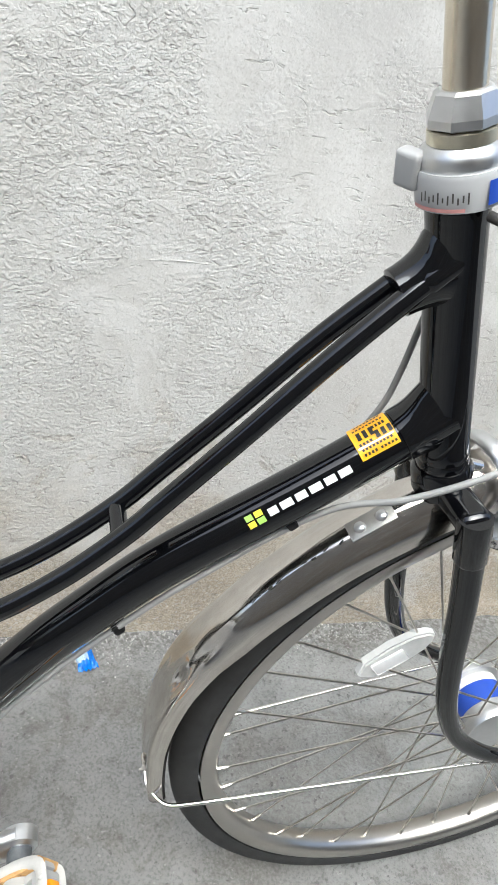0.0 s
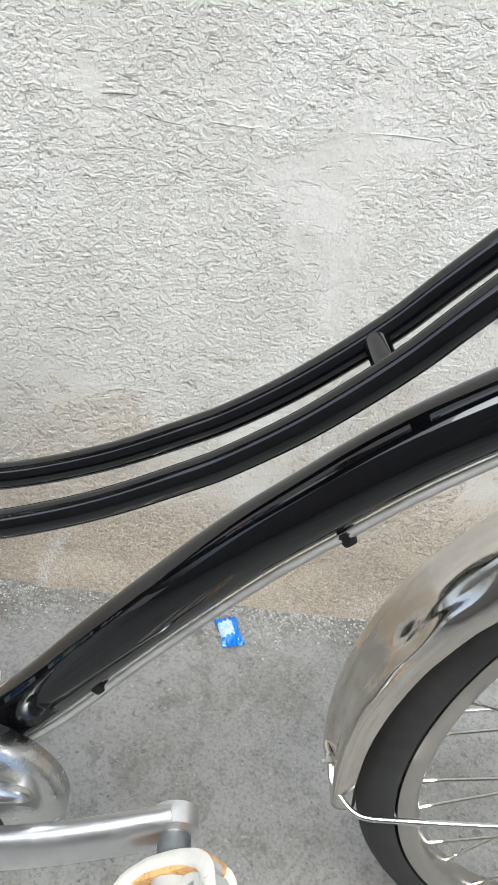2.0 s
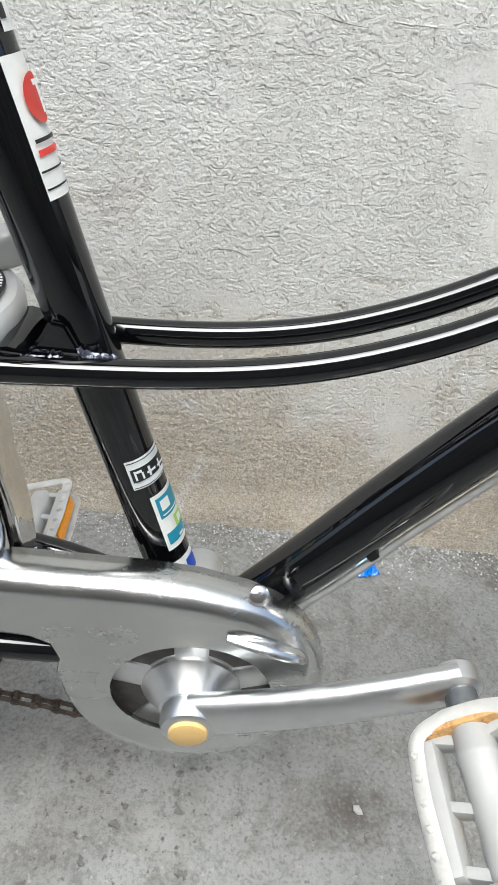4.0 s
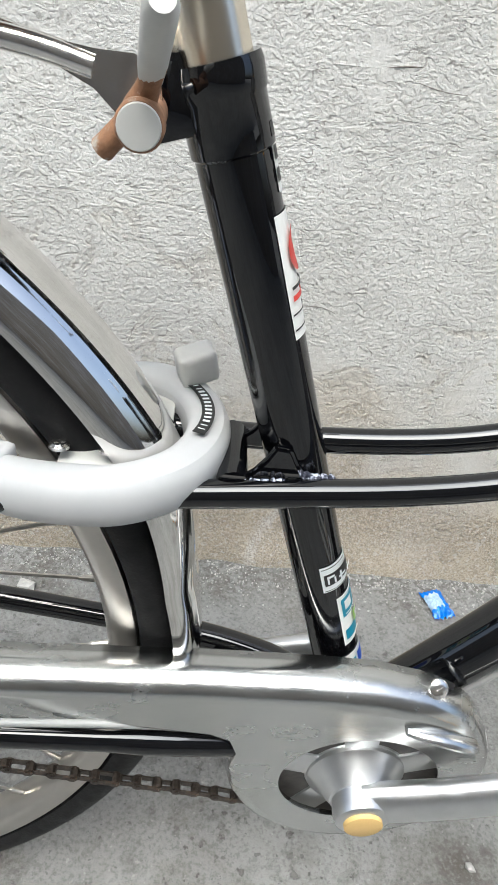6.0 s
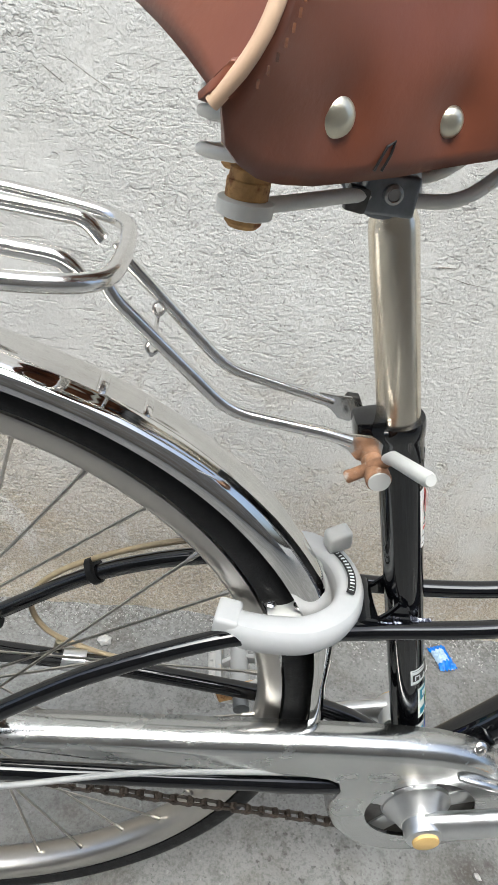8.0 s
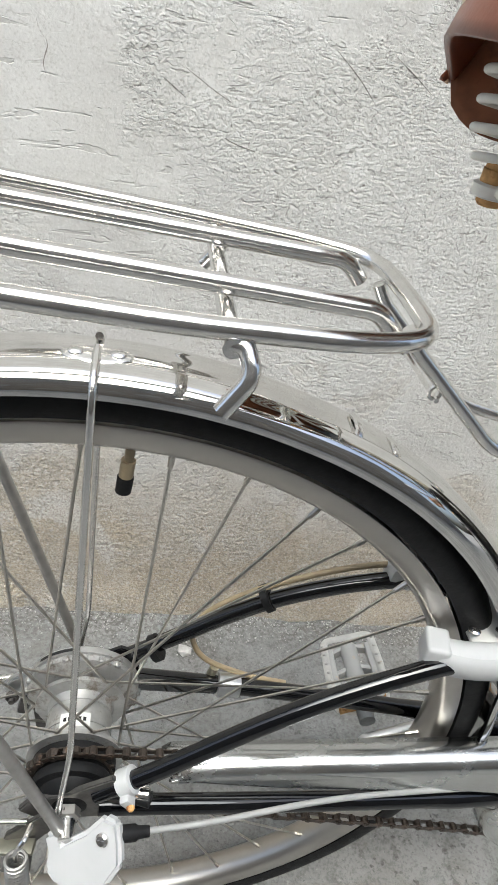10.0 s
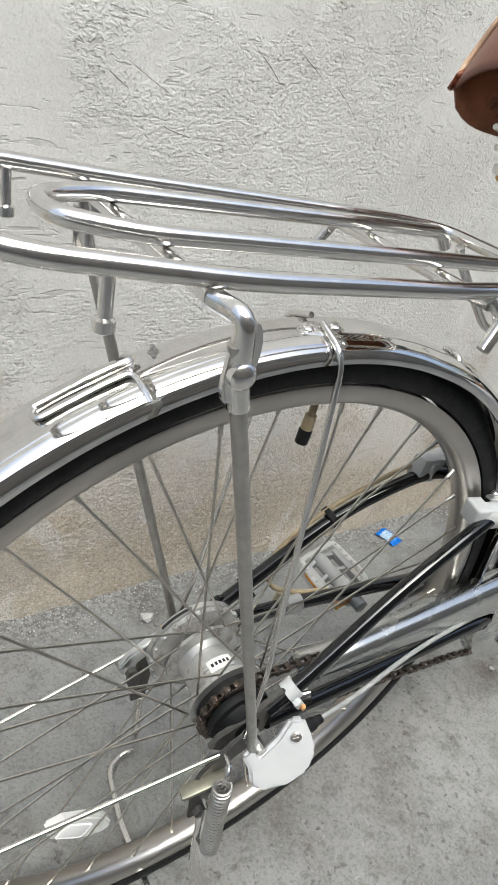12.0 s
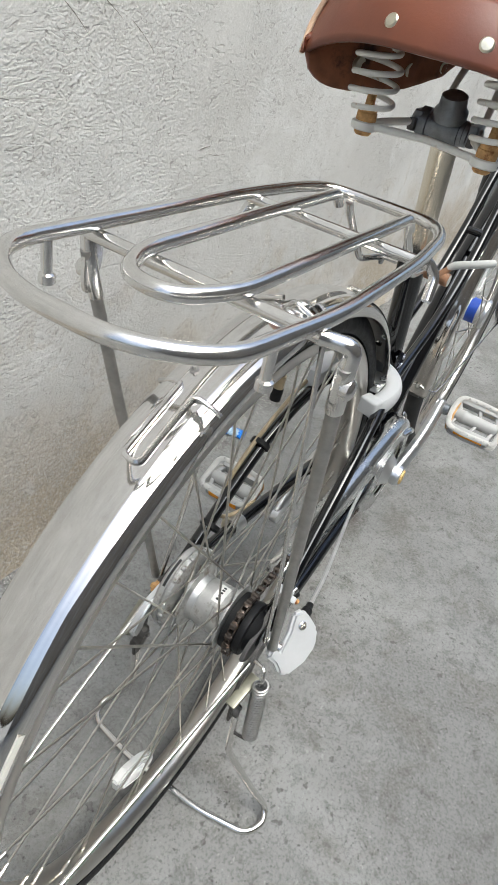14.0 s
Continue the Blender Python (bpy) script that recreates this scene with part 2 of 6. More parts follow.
        pits = calc("MULTIPLY", ramp(tex(150.0, 2.5, 0.55), 0.635, 0.68), calc("ADD", calc("MULTIPLY", coarse, 0.9), 0.1))
        amount = calc("ADD", calc("MULTIPLY", coarse, 0.86), 0.14)
        rise = calc("MULTIPLY", calc("ADD", calc("MULTIPLY", flake, 0.32), calc("MULTIPLY", crumbs, 0.62)), amount)
        rise = calc("ADD", rise, calc("MULTIPLY", lumps, 0.3))
        rise = calc("SUBTRACT", rise, calc("ADD", calc("MULTIPLY", calc("MAXIMUM", cuts, dash), 0.6), calc("MULTIPLY", pits, 0.5)))
        bare = calc("ADD", calc("ADD", tex(8.5, 7, 0.68, 0.8), calc("MULTIPLY", slant, 0.03)), calc("MULTIPLY", ramp(sep.outputs["Z"], 0.7, 0.15), 0.16))
        bare = calc("MULTIPLY", ramp(bare, 0.62, 0.66), ramp(sep.outputs["Z"], 0.62, 0.4))
        pebbles = ramp(tex(125.0, 4, 0.62, 0.3), 0.36, 0.62)
        rise = calc("ADD", calc("MULTIPLY", rise, calc("SUBTRACT", 1.0, calc("MULTIPLY", bare, 0.6))), calc("MULTIPLY", bare, calc("SUBTRACT", calc("MULTIPLY", pebbles, 1.3), 0.9)))
        col = blend(bare, col, stain_bounce, 0.2)
        col = blend(calc("MULTIPLY", bare, ramp(pebbles, 0.45, 0.05)), col, (0.25, 0.22, 0.175), 0.35)
        col = blend(ramp(tex(4.5, 5, 0.6, 0.9), 0.55, 0.63), col, light, 0.6)
        col = blend(ramp(tex(2.6, 6, 0.62, 0.8), 0.52, 0.62), col, (0.47, 0.465, 0.455), 0.4)
        grit = tex(420.0, 2, 0.5)
        # Relief lows, cuts, dashes and pits: grime and crevice shade put into the colour.
        col = blend(calc("MULTIPLY", calc("SUBTRACT", 1.0, flake), amount), col, dark, 0.14)
        col = blend(calc("MULTIPLY", ramp(crumbs, 0.35, 0.0), amount), col, dark, 0.28)
        col = blend(calc("MAXIMUM", calc("MAXIMUM", cuts, calc("MULTIPLY", dash, 0.75)), pits), col, (0.24, 0.225, 0.205), 0.5)
        col = blend(ramp(grit, 0.43, 0.35), col, dark, 0.5)
        col = blend(ramp(grit, 0.58, 0.66), col, (0.76, 0.75, 0.73), 0.25)
        low = calc("MULTIPLY", ramp(low_tan, 0.1, 0.5), ramp(tex(330.0, 3, 0.65), 0.47, 0.58))
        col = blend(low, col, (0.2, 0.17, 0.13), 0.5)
        col = blend(calc("MULTIPLY", ramp(low_tan, 0.1, 0.5), ramp(tex(160.0, 3, 0.6), 0.44, 0.36)), col, light, 0.45)
        depth = 0.001
    else:
        col = blend(ramp(tex(26.0, 6, 0.72, 0.4), 0.5, 0.66), col, dark, 0.5)
        col = blend(ramp(tex(9.0, 6, 0.7, 0.6), 0.5, 0.63), col, (0.13, 0.122, 0.108), 0.55)
        col = blend(ramp(tex(1.7, 4, 0.6, 0.8), 0.5, 0.72), col, stain_bounce, 0.6)
        col = blend(ramp(tex(5.0, 6, 0.7, 0.5), 0.56, 0.68), col, light, 0.5)
        speck = ramp(tex(150.0, 2, 0.5), 0.675, 0.71)
        chalk = ramp(tex(170.0, 2, 0.5), 0.33, 0.28)
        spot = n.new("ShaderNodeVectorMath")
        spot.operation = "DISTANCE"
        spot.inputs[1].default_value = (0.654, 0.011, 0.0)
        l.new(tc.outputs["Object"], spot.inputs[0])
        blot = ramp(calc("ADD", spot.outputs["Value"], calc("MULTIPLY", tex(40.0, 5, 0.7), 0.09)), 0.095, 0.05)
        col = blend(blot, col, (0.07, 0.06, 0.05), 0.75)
        # Concrete speckled darker along the foot of the wall.
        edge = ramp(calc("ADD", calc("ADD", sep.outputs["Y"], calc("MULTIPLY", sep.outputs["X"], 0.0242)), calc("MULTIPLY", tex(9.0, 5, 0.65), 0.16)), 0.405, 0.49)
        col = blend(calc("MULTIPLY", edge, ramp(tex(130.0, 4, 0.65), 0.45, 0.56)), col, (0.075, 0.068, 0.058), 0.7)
        holes = calc("MULTIPLY", ramp(tex(75.0, 3, 0.55), 0.62, 0.66), ramp(tex(3.5, 4, 0.6), 0.45, 0.6))
        sand = tex(240.0, 3, 0.65)
        rise = calc("ADD", calc("MULTIPLY", sand, 0.7), calc("MULTIPLY", tex(70.0, 5, 0.65), 0.7))
        rise = calc("SUBTRACT", rise, calc("MULTIPLY", holes, 0.6))
        col = blend(ramp(sand, 0.48, 0.64), col, light, 0.3)
        col = blend(ramp(sand, 0.5, 0.36), col, dark, 0.38)
        col = blend(speck, col, (0.075, 0.073, 0.07), 0.6)
        col = blend(chalk, col, (0.42, 0.42, 0.4), 0.25)
        col = blend(holes, col, (0.085, 0.08, 0.075), 0.6)
        depth = 0.002
    l.new(col, b.inputs["Base Color"])
    bp = n.new("ShaderNodeBump")
    bp.inputs["Strength"].default_value, bp.inputs["Distance"].default_value = 1.0, depth
    l.new(rise, bp.inputs["Height"])
    l.new(bp.outputs["Normal"], b.inputs["Normal"])
    return m


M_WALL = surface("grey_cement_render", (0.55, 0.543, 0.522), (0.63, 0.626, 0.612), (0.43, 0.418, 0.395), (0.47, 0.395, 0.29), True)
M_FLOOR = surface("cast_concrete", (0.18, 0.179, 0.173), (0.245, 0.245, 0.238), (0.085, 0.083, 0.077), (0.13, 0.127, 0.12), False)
M_FARWALL = surface("far_render", (0.24, 0.212, 0.175), (0.29, 0.257, 0.212), (0.17, 0.147, 0.118), (0.19, 0.16, 0.124), True)
# Dirt plus the shade inside cracks and scratches, as one dark colour.
M_CRACK = mat("crack_shadow_dirt", (0.2, 0.185, 0.165), 0.95, vary=0.3, scale=300)

# ---- mesh helpers ----


def part(name, bm, material, parent=None, label="", smooth=True, at=None):
    """Links a bmesh as one mesh object under a thing or a part."""
    me = bpy.data.meshes.new(name)
    bm.normal_update()
    bm.to_mesh(me)
    bm.free()
    return put(name, me, material, parent, label, smooth, at)


def put(name, me, material=None, parent=None, label="", smooth=True, at=None):
    if material is not None:
        me.materials.clear()
        for m in material if isinstance(material, (list, tuple)) else (material,):
            me.materials.append(m)
        me.polygons.foreach_set("use_smooth", [smooth] * len(me.polygons))
        if smooth:
            me.set_sharp_from_angle(angle=radians(38))
    ob = new(name, me)
    if parent is not None:
        ob.parent = parent
    if at is not None:
        ob.matrix_basis = at
    if label:
        ob["label"] = label
    return ob


def smooth_path(points, steps=8, closed=False):
    """A Catmull-Rom curve through points."""
    p = [Vector(q) for q in points]
    n = len(p)
    out = []
    for i in range(n if closed else n - 1):
        if closed:
            a, b, c, d = p[i - 1], p[i], p[(i + 1) % n], p[(i + 2) % n]
        else:
            b, c = p[i], p[i + 1]
            a = p[i - 1] if i else b * 2 - c
            d = p[i + 2] if i + 2 < n else c * 2 - b
        for k in range(steps):
            t = k / steps
            out.append(0.5 * (2 * b + (c - a) * t + (2 * a - 5 * b + 4 * c - d) * t * t + (3 * b - a - 3 * c + d) * t ** 3))
    if not closed:
        out.append(p[-1])
    return out


def bent(points, r=0.02, steps=5):
    """A polyline with its inner corners rounded."""
    p = [Vector(q) for q in points]
    out = [p[0]]
    for a, b, c in zip(p, p[1:], p[2:]):
        u, v = (a - b), (c - b)
        k = min(r, u.length * 0.49, v.length * 0.49)
        s, e = b + u.normalized() * k, b + v.normalized() * k
        for i in range(steps + 1):
            t = i / steps
            out.append(s * (1 - t) ** 2 + b * 2 * t * (1 - t) + e * t * t)
    return out + [p[-1]]


def sweep(bm, path, radius, sides=14, closed=False, flat=1.0, caps=True, up=None):
    """A tube along a path. radius: a number or one per point; flat: width over height."""
    path = [Vector(p) for p in path]
    n = len(path)
    radii = radius if isinstance(radius, (list, tuple)) else [radius] * n
    rings, prev = [], None
    for i, p in enumerate(path):
        a = path[i - 1] if (i or closed) else p
        b = path[(i + 1) % n] if (i + 1 < n or closed) else p
        t = (b - a).normalized()
        if up is not None:
            side = t.cross(Vector(up)).normalized()
        elif prev is None:
            side = t.cross(Vector((0, 1, 0)) if abs(t.y) < 0.9 else Vector((0, 0, 1))).normalized()
        else:
            side = (prev - t * prev.dot(t)).normalized()
        prev = side
        top = side.cross(t)
        rings.append([bm.verts.new(p + radii[i] * (math.cos(k) * side * flat + math.sin(k) * top)) for k in (2 * math.pi * j / sides for j in range(sides))])
    for i in range(n if closed else n - 1):
        a, b = rings[i], rings[(i + 1) % n]
        for j in range(sides):
            bm.faces.new((a[j], a[(j + 1) % sides], b[(j + 1) % sides], b[j]))
    if caps and not closed:
        bm.faces.new(rings[0][::-1])
        bm.faces.new(rings[-1])
    bmesh.ops.recalc_face_normals(bm, faces=bm.faces[:])
    return bm


def tube(path, radius, sides=14, **kw):
    return sweep(bmesh.new(), path, radius, sides, **kw)


def lathe(bm, profile, origin, axis, sides=28, start=0.0, turn=360.0):
    """Turns a profile of (distance along the axis, radius) round the axis."""
    q = Vector(axis).to_track_quat("Z", "Y").to_matrix()
    whole = turn >= 359.9
    k = sides if whole else sides + 1
    rings = []
    for h, r in profile:
        rings.append([bm.verts.new(Vector(origin) + q @ Vector((r * math.cos(a), r * math.sin(a), h))) for a in (radians(start + turn * j / sides) for j in range(k))])
    for a, b in zip(rings, rings[1:]):
        for j in range(sides):
            bm.faces.new((a[j], a[(j + 1) % k], b[(j + 1) % k], b[j]))
    if whole:
        for ring, r in ((rings[0], profile[0][1]), (rings[-1], profile[-1][1])):
            if r > 1e-5:
                bm.faces.new(ring)
    bmesh.ops.remove_doubles(bm, verts=bm.verts[:], dist=1e-6)
    bmesh.ops.recalc_face_normals(bm, faces=bm.faces[:])
    return bm


def spun(profile, origin, axis, sides=28):
    return lathe(bmesh.new(), profile, origin, axis, sides)


def box(bm, size, m, bevel=0.0, segments=2):
    out = bmesh.ops.create_cube(bm, size=1.0)["verts"]
    bmesh.ops.scale(bm, vec=size, verts=out)
    if bevel:
        edges = list({e for v in out for e in v.link_edges})
        made = bmesh.ops.bevel(bm, geom=edges, offset=bevel, segments=segments, profile=0.6, affect="EDGES")
        out = list({v for f in made["faces"] for v in f.verts} | {v for v in out if v.is_valid})
    bmesh.ops.transform(bm, matrix=m, verts=out)
    return bm


def block(size, m, bevel=0.0, segments=2):
    return box(bmesh.new(), size, m, bevel, segments)


def hoop(profile, centre, sides=128, start=0.0, turn=360.0, closed_section=True, wobble=None):
    """A ring round the y axis. profile: (y, radius). Angles run from +x towards +z."""
    bm = bmesh.new()
    whole = turn >= 359.9
    k = sides if whole else sides + 1
    rings = []
    for j in range(k):
        a = radians(start + turn * j / sides)
        ring = []
        for y, r in profile:
            if wobble:
                r, y = r + wobble(a, y)[0], y + wobble(a, y)[1]
            ring.append(bm.verts.new((centre[0] + r * math.cos(a), centre[1] + y, centre[2] + r * math.sin(a))))
        rings.append(ring)
    n = len(profile)
    for i in range(k if whole else k - 1):
        a, b = rings[i], rings[(i + 1) % k]
        for j in range(n if closed_section else n - 1):
            bm.faces.new((a[j], b[j], b[(j + 1) % n], a[(j + 1) % n]))
    if not whole and closed_section:
        bm.faces.new(rings[0][::-1])
        bm.faces.new(rings[-1])
    bmesh.ops.recalc_face_normals(bm, faces=bm.faces[:])
    return bm


def plate(outline, y0, y1, bevel=0.0):
    """A flat plate: an outline of (x, z), from y0 to y1."""
    bm = bmesh.new()
    f = bm.faces.new([bm.verts.new((x, y0, z)) for x, z in outline])
    made = bmesh.ops.extrude_face_region(bm, geom=[f])["geom"]
    bmesh.ops.translate(bm, vec=(0, y1 - y0, 0), verts=[v for v in made if isinstance(v, bmesh.types.BMVert)])
    bmesh.ops.recalc_face_normals(bm, faces=bm.faces[:])
    if bevel:
        bmesh.ops.bevel(bm, geom=[e for e in bm.edges if e.calc_face_angle(0) > 0.6], offset=bevel, segments=2, affect="EDGES")
    return bm


def patch(a, b, r, s0, s1, a0, a1, rows=2, cols=10, lift=0.0004, bm=None):
    """A piece of film on a round tube from a to b: from s0 to s1 metres along it, from angle a0 to a1 (degrees; 0 faces -y, 90 faces up or forward)."""
    bm = bm or bmesh.new()
    a, b = Vector(a), Vector(b)
    t = (b - a).normalized()
    u = Vector((0, -1, 0))
    w = u.cross(t)
    if w.z < 0:
        w = -w
    grid = [[bm.verts.new(a + t * (s0 + (s1 - s0) * i / rows) + (r + lift) * (math.cos(k) * u + math.sin(k) * w)) for k in (radians(a0 + (a1 - a0) * j / cols) for j in range(cols + 1))] for i in range(rows + 1)]
    for i in range(rows):
        for j in range(cols):
            bm.faces.new((grid[i][j], grid[i][j + 1], grid[i + 1][j + 1], grid[i + 1][j]))
    bmesh.ops.recalc_face_normals(bm, faces=bm.faces[:])
    return bm


def screw_head(at, axis, r=0.005, h=0.003):
    bm = spun([(0, r), (h * 0.55, r), (h, r * 0.7), (h, 0.0)], at, axis, 16)
    q = Vector(axis).to_track_quat("Z", "Y").to_matrix().to_4x4()
    for turn in (0, 90):
        box(bm, (r * 1.0, r * 0.2, h * 0.2), Matrix.Translation(Vector(at) + Vector(axis).normalized() * h) @ q @ pose(0, 0, 0, 0, 0, turn + 20))
    return bm


def hexagon(at, axis, r=0.007, h=0.006):
    return spun([(0, r * 0.9), (0.0006, r), (h - 0.0006, r), (h, r * 0.88), (h, r * 0.5), (h + 0.003, r * 0.48), (h + 0.003, 0)], at, axis, 6)


def transformed(bm, m):
    bmesh.ops.transform(bm, matrix=m, verts=bm.verts[:])
    if m.determinant() < 0:
        bmesh.ops.reverse_faces(bm, faces=bm.faces[:])
    return bm


# ---- setting ----
WALL_Y, WALL_SLOPE = 0.4344, -0.0242


def wall_y(x):
    return WALL_Y + WALL_SLOPE * x


def build_wall():
    """Rendered wall with an uneven trowelled face."""
    bm = bmesh.new()
    x0, x1, z0, z1, nx, nz = -3.6, 4.4, -0.1, 3.2, 400, 165
    grid = []
    for i in range(nx + 1):
        col = []
        for j in range(nz + 1):
            x, z = x0 + (x1 - x0) * i / nx, z0 + (z1 - z0) * j / nz
            d = 0.005 * noise.noise((x * 2.2, z * 2.2, 3)) + 0.0018 * noise.noise((x * 9, z * 9, 7)) + 0.0007 * noise.noise((x * 30, z * 30, 1))
            if z < 0.06:
                d -= 0.012 * (1 - max(z, 0) / 0.06) * (0.6 + 0.8 * noise.noise((x * 14, 0, 5)))
            col.append(bm.verts.new((x, wall_y(x) + d, z)))
        grid.append(col)
    for i in range(nx):
        for j in range(nz):
            bm.faces.new((grid[i][j], grid[i + 1][j], grid[i + 1][j + 1], grid[i][j + 1]))
    back = [bm.verts.new((x, wall_y(x) + 0.18, z)) for x, z in ((x0, z0), (x1, z0), (x1, z1), (x0, z1))]
    bm.faces.new(back[::-1])
    for side, (p, q) in (([c[-1] for c in grid], (3, 2)), (grid[0], (0, 3)), (grid[-1], (1, 2))):
        bm.faces.new([*side, back[q], back[p]])
    bmesh.ops.recalc_face_normals(bm, faces=bm.faces[:])
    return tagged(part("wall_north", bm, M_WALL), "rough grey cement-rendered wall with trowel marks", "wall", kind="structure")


def build_ground():
    bm = bmesh.new()
    cuts = [-400, -60, -12, -4] + [-2.2 + 0.05 * i for i in range(93)] + [4, 12, 60, 400]
    rows = [-400, -60, -12, -4] + [-1.4 + 0.05 * i for i in range(41)] + [4, 12, 60, 400]
    g = [[bm.verts.new((x, y, 0.0014 * noise.noise((x * 6, y * 6, 2)) - 0.0014 if -1.5 < y < 0.7 and -2.3 < x < 2.5 else -0.0014)) for y in rows] for x in cuts]
    for i in range(len(cuts) - 1):
        for j in range(len(rows) - 1):
            bm.faces.new((g[i][j], g[i + 1][j], g[i + 1][j + 1], g[i][j + 1]))
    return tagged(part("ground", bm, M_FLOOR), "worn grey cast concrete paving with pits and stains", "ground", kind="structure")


wall_north = build_wall()
ground = build_ground()
# Out of view; added to bound the sky and darken what metal and paint reflect.
unseen_wall_south = tagged(part("unseen_wall_south", block((14.0, 0.2, 4.4), pose(0.4, -3.0, 2.2), 0.01), M_FARWALL, smooth=False), "unseen plain rendered wall across the alley, shaping sky light and reflections", "wall", kind="structure")


def wall_mark(points, r, name, label, material, lift=0.0):
    """A long thin ridge or scratch that follows the face of the wall."""
    line = [Vector((x, wall_y(x) + lift + 0.0004 + 0.005 * noise.noise((x * 2.2, z * 2.2, 3)) + 0.0018 * noise.noise((x * 9, z * 9, 7)), z)) for x, z in ((p.x, p.z) for p in smooth_path([(x, 0, z) for x, z in points], 10))]
    n = len(line)
    part(name, tube(line, [r * (0.25 + 0.75 * math.sin(math.pi * (0.04 + 0.92 * i / (n - 1))) * (0.8 + 0.5 * noise.noise((i * 0.7, r * 900, 2)))) for i in range(n)], 7), material, wall_north, label)


for points, r in (([(0.428, 0.65), (0.455, 0.652), (0.491, 0.653)], 0.0011), ([(0.587, 0.648), (0.611, 0.648), (0.681, 0.651)], 0.001), ([(0.701, 0.657), (0.772, 0.666), (0.821, 0.668), (0.861, 0.67)], 0.0011)):
    wall_mark(points, r, "plaster_ridge", "pale raised trowel ridge", M_WALL)
for points, r in (([(0.494, 0.654), (0.511, 0.657), (0.528, 0.658)], 0.0011), ([(0.734, 0.615), (0.735, 0.568), (0.738, 0.524)], 0.0006)):
    wall_mark(points, r, "plaster_crack", "dark ragged crack in the render", M_CRACK)
RING_HERE = [(0.382 + 0.021 * math.cos(radians(a)), 0.424 + 0.021 * math.sin(radians(a))) for a in range(150, 400, 25)]
wall_mark(RING_HERE, 0.0005, "plaster_scratch", "round scratch in the render", M_CRACK)
for points in ([(0.016, 0.804), (0.036, 0.792), (0.052, 0.782)],
               [(0.049, 0.809), (0.087, 0.79), (0.126, 0.775)],
               [(0.192, 0.851), (0.228, 0.825), (0.264, 0.791)],
               [(0.254, 0.854), (0.285, 0.837), (0.311, 0.821)],
               [(0.306, 0.834), (0.342, 0.811), (0.375, 0.784)],
               [(0.083, 0.756), (0.107, 0.747), (0.132, 0.742)],
               [(0.523, 0.646), (0.55, 0.641), (0.581, 0.64)],
               [(0.727, 0.5), (0.733, 0.522), (0.736, 0.552)],
               [(0.558, 0.513), (0.569, 0.523), (0.584, 0.529)],
               [(0.438, 0.408), (0.474, 0.414), (0.503, 0.404)]):
    wall_mark(points, 0.00075, "plaster_scratch", "thin slanting scratch in the render", M_CRACK)
wall_mark([(-0.096, 0.836), (-0.093, 0.82), (-0.085, 0.808), (-0.089, 0.79), (-0.083, 0.774)], 0.0008, "plaster_crack", "fine crack running down the render", M_CRACK)

# ---- bicycle ----
bike = tagged(new("bicycle"), "black step-through city bicycle with chrome mudguards and brown sprung saddle", "bicycle")
REAR, FRONT, BB = Vector((0, 0, 0.3555)), Vector((1.1085, 0.004, 0.35)), Vector((0.469, 0, 0.284))
SEAT_LOW, SEAT_HIGH = Vector((0.4655, 0, 0.302)), Vector((0.3405, 0, 0.6815))
HEAD_LOW, HEAD_HIGH = Vector((0.906, 0, 0.696)), Vector((0.8377, 0, 0.877))
STEER = (HEAD_HIGH - HEAD_LOW).normalized()
SEAT = (SEAT_HIGH - SEAT_LOW).normalized()
DOWN = [(0.4735, 0, 0.2885), (0.532, 0, 0.366), (0.576, 0, 0.4285), (0.63, 0, 0.5), (0.668, 0, 0.5425), (0.72, 0, 0.594), (0.808, 0, 0.6625), (0.893, 0, 0.7325)]


def arc(centre, r, a, y=0.0):
    return Vector((centre[0] + r * math.cos(radians(a)), y, centre[2] + r * math.sin(radians(a))))


def fillet(p, q, steps, radii, half):
    """A lug that swells towards p in the plane of the frame and sinks into the head tube there."""
    bm = tube([p.lerp(q, k) for k in steps], list(radii), 28)
    for v in bm.verts:
        k = (v.co - p).dot(q - p) / (q - p).length_squared
        v.co.y *= min(1.0, float(np.interp(k, (0.1, 0.3), (0.0162, half))) / float(np.interp(k, steps, radii)))
    return bm


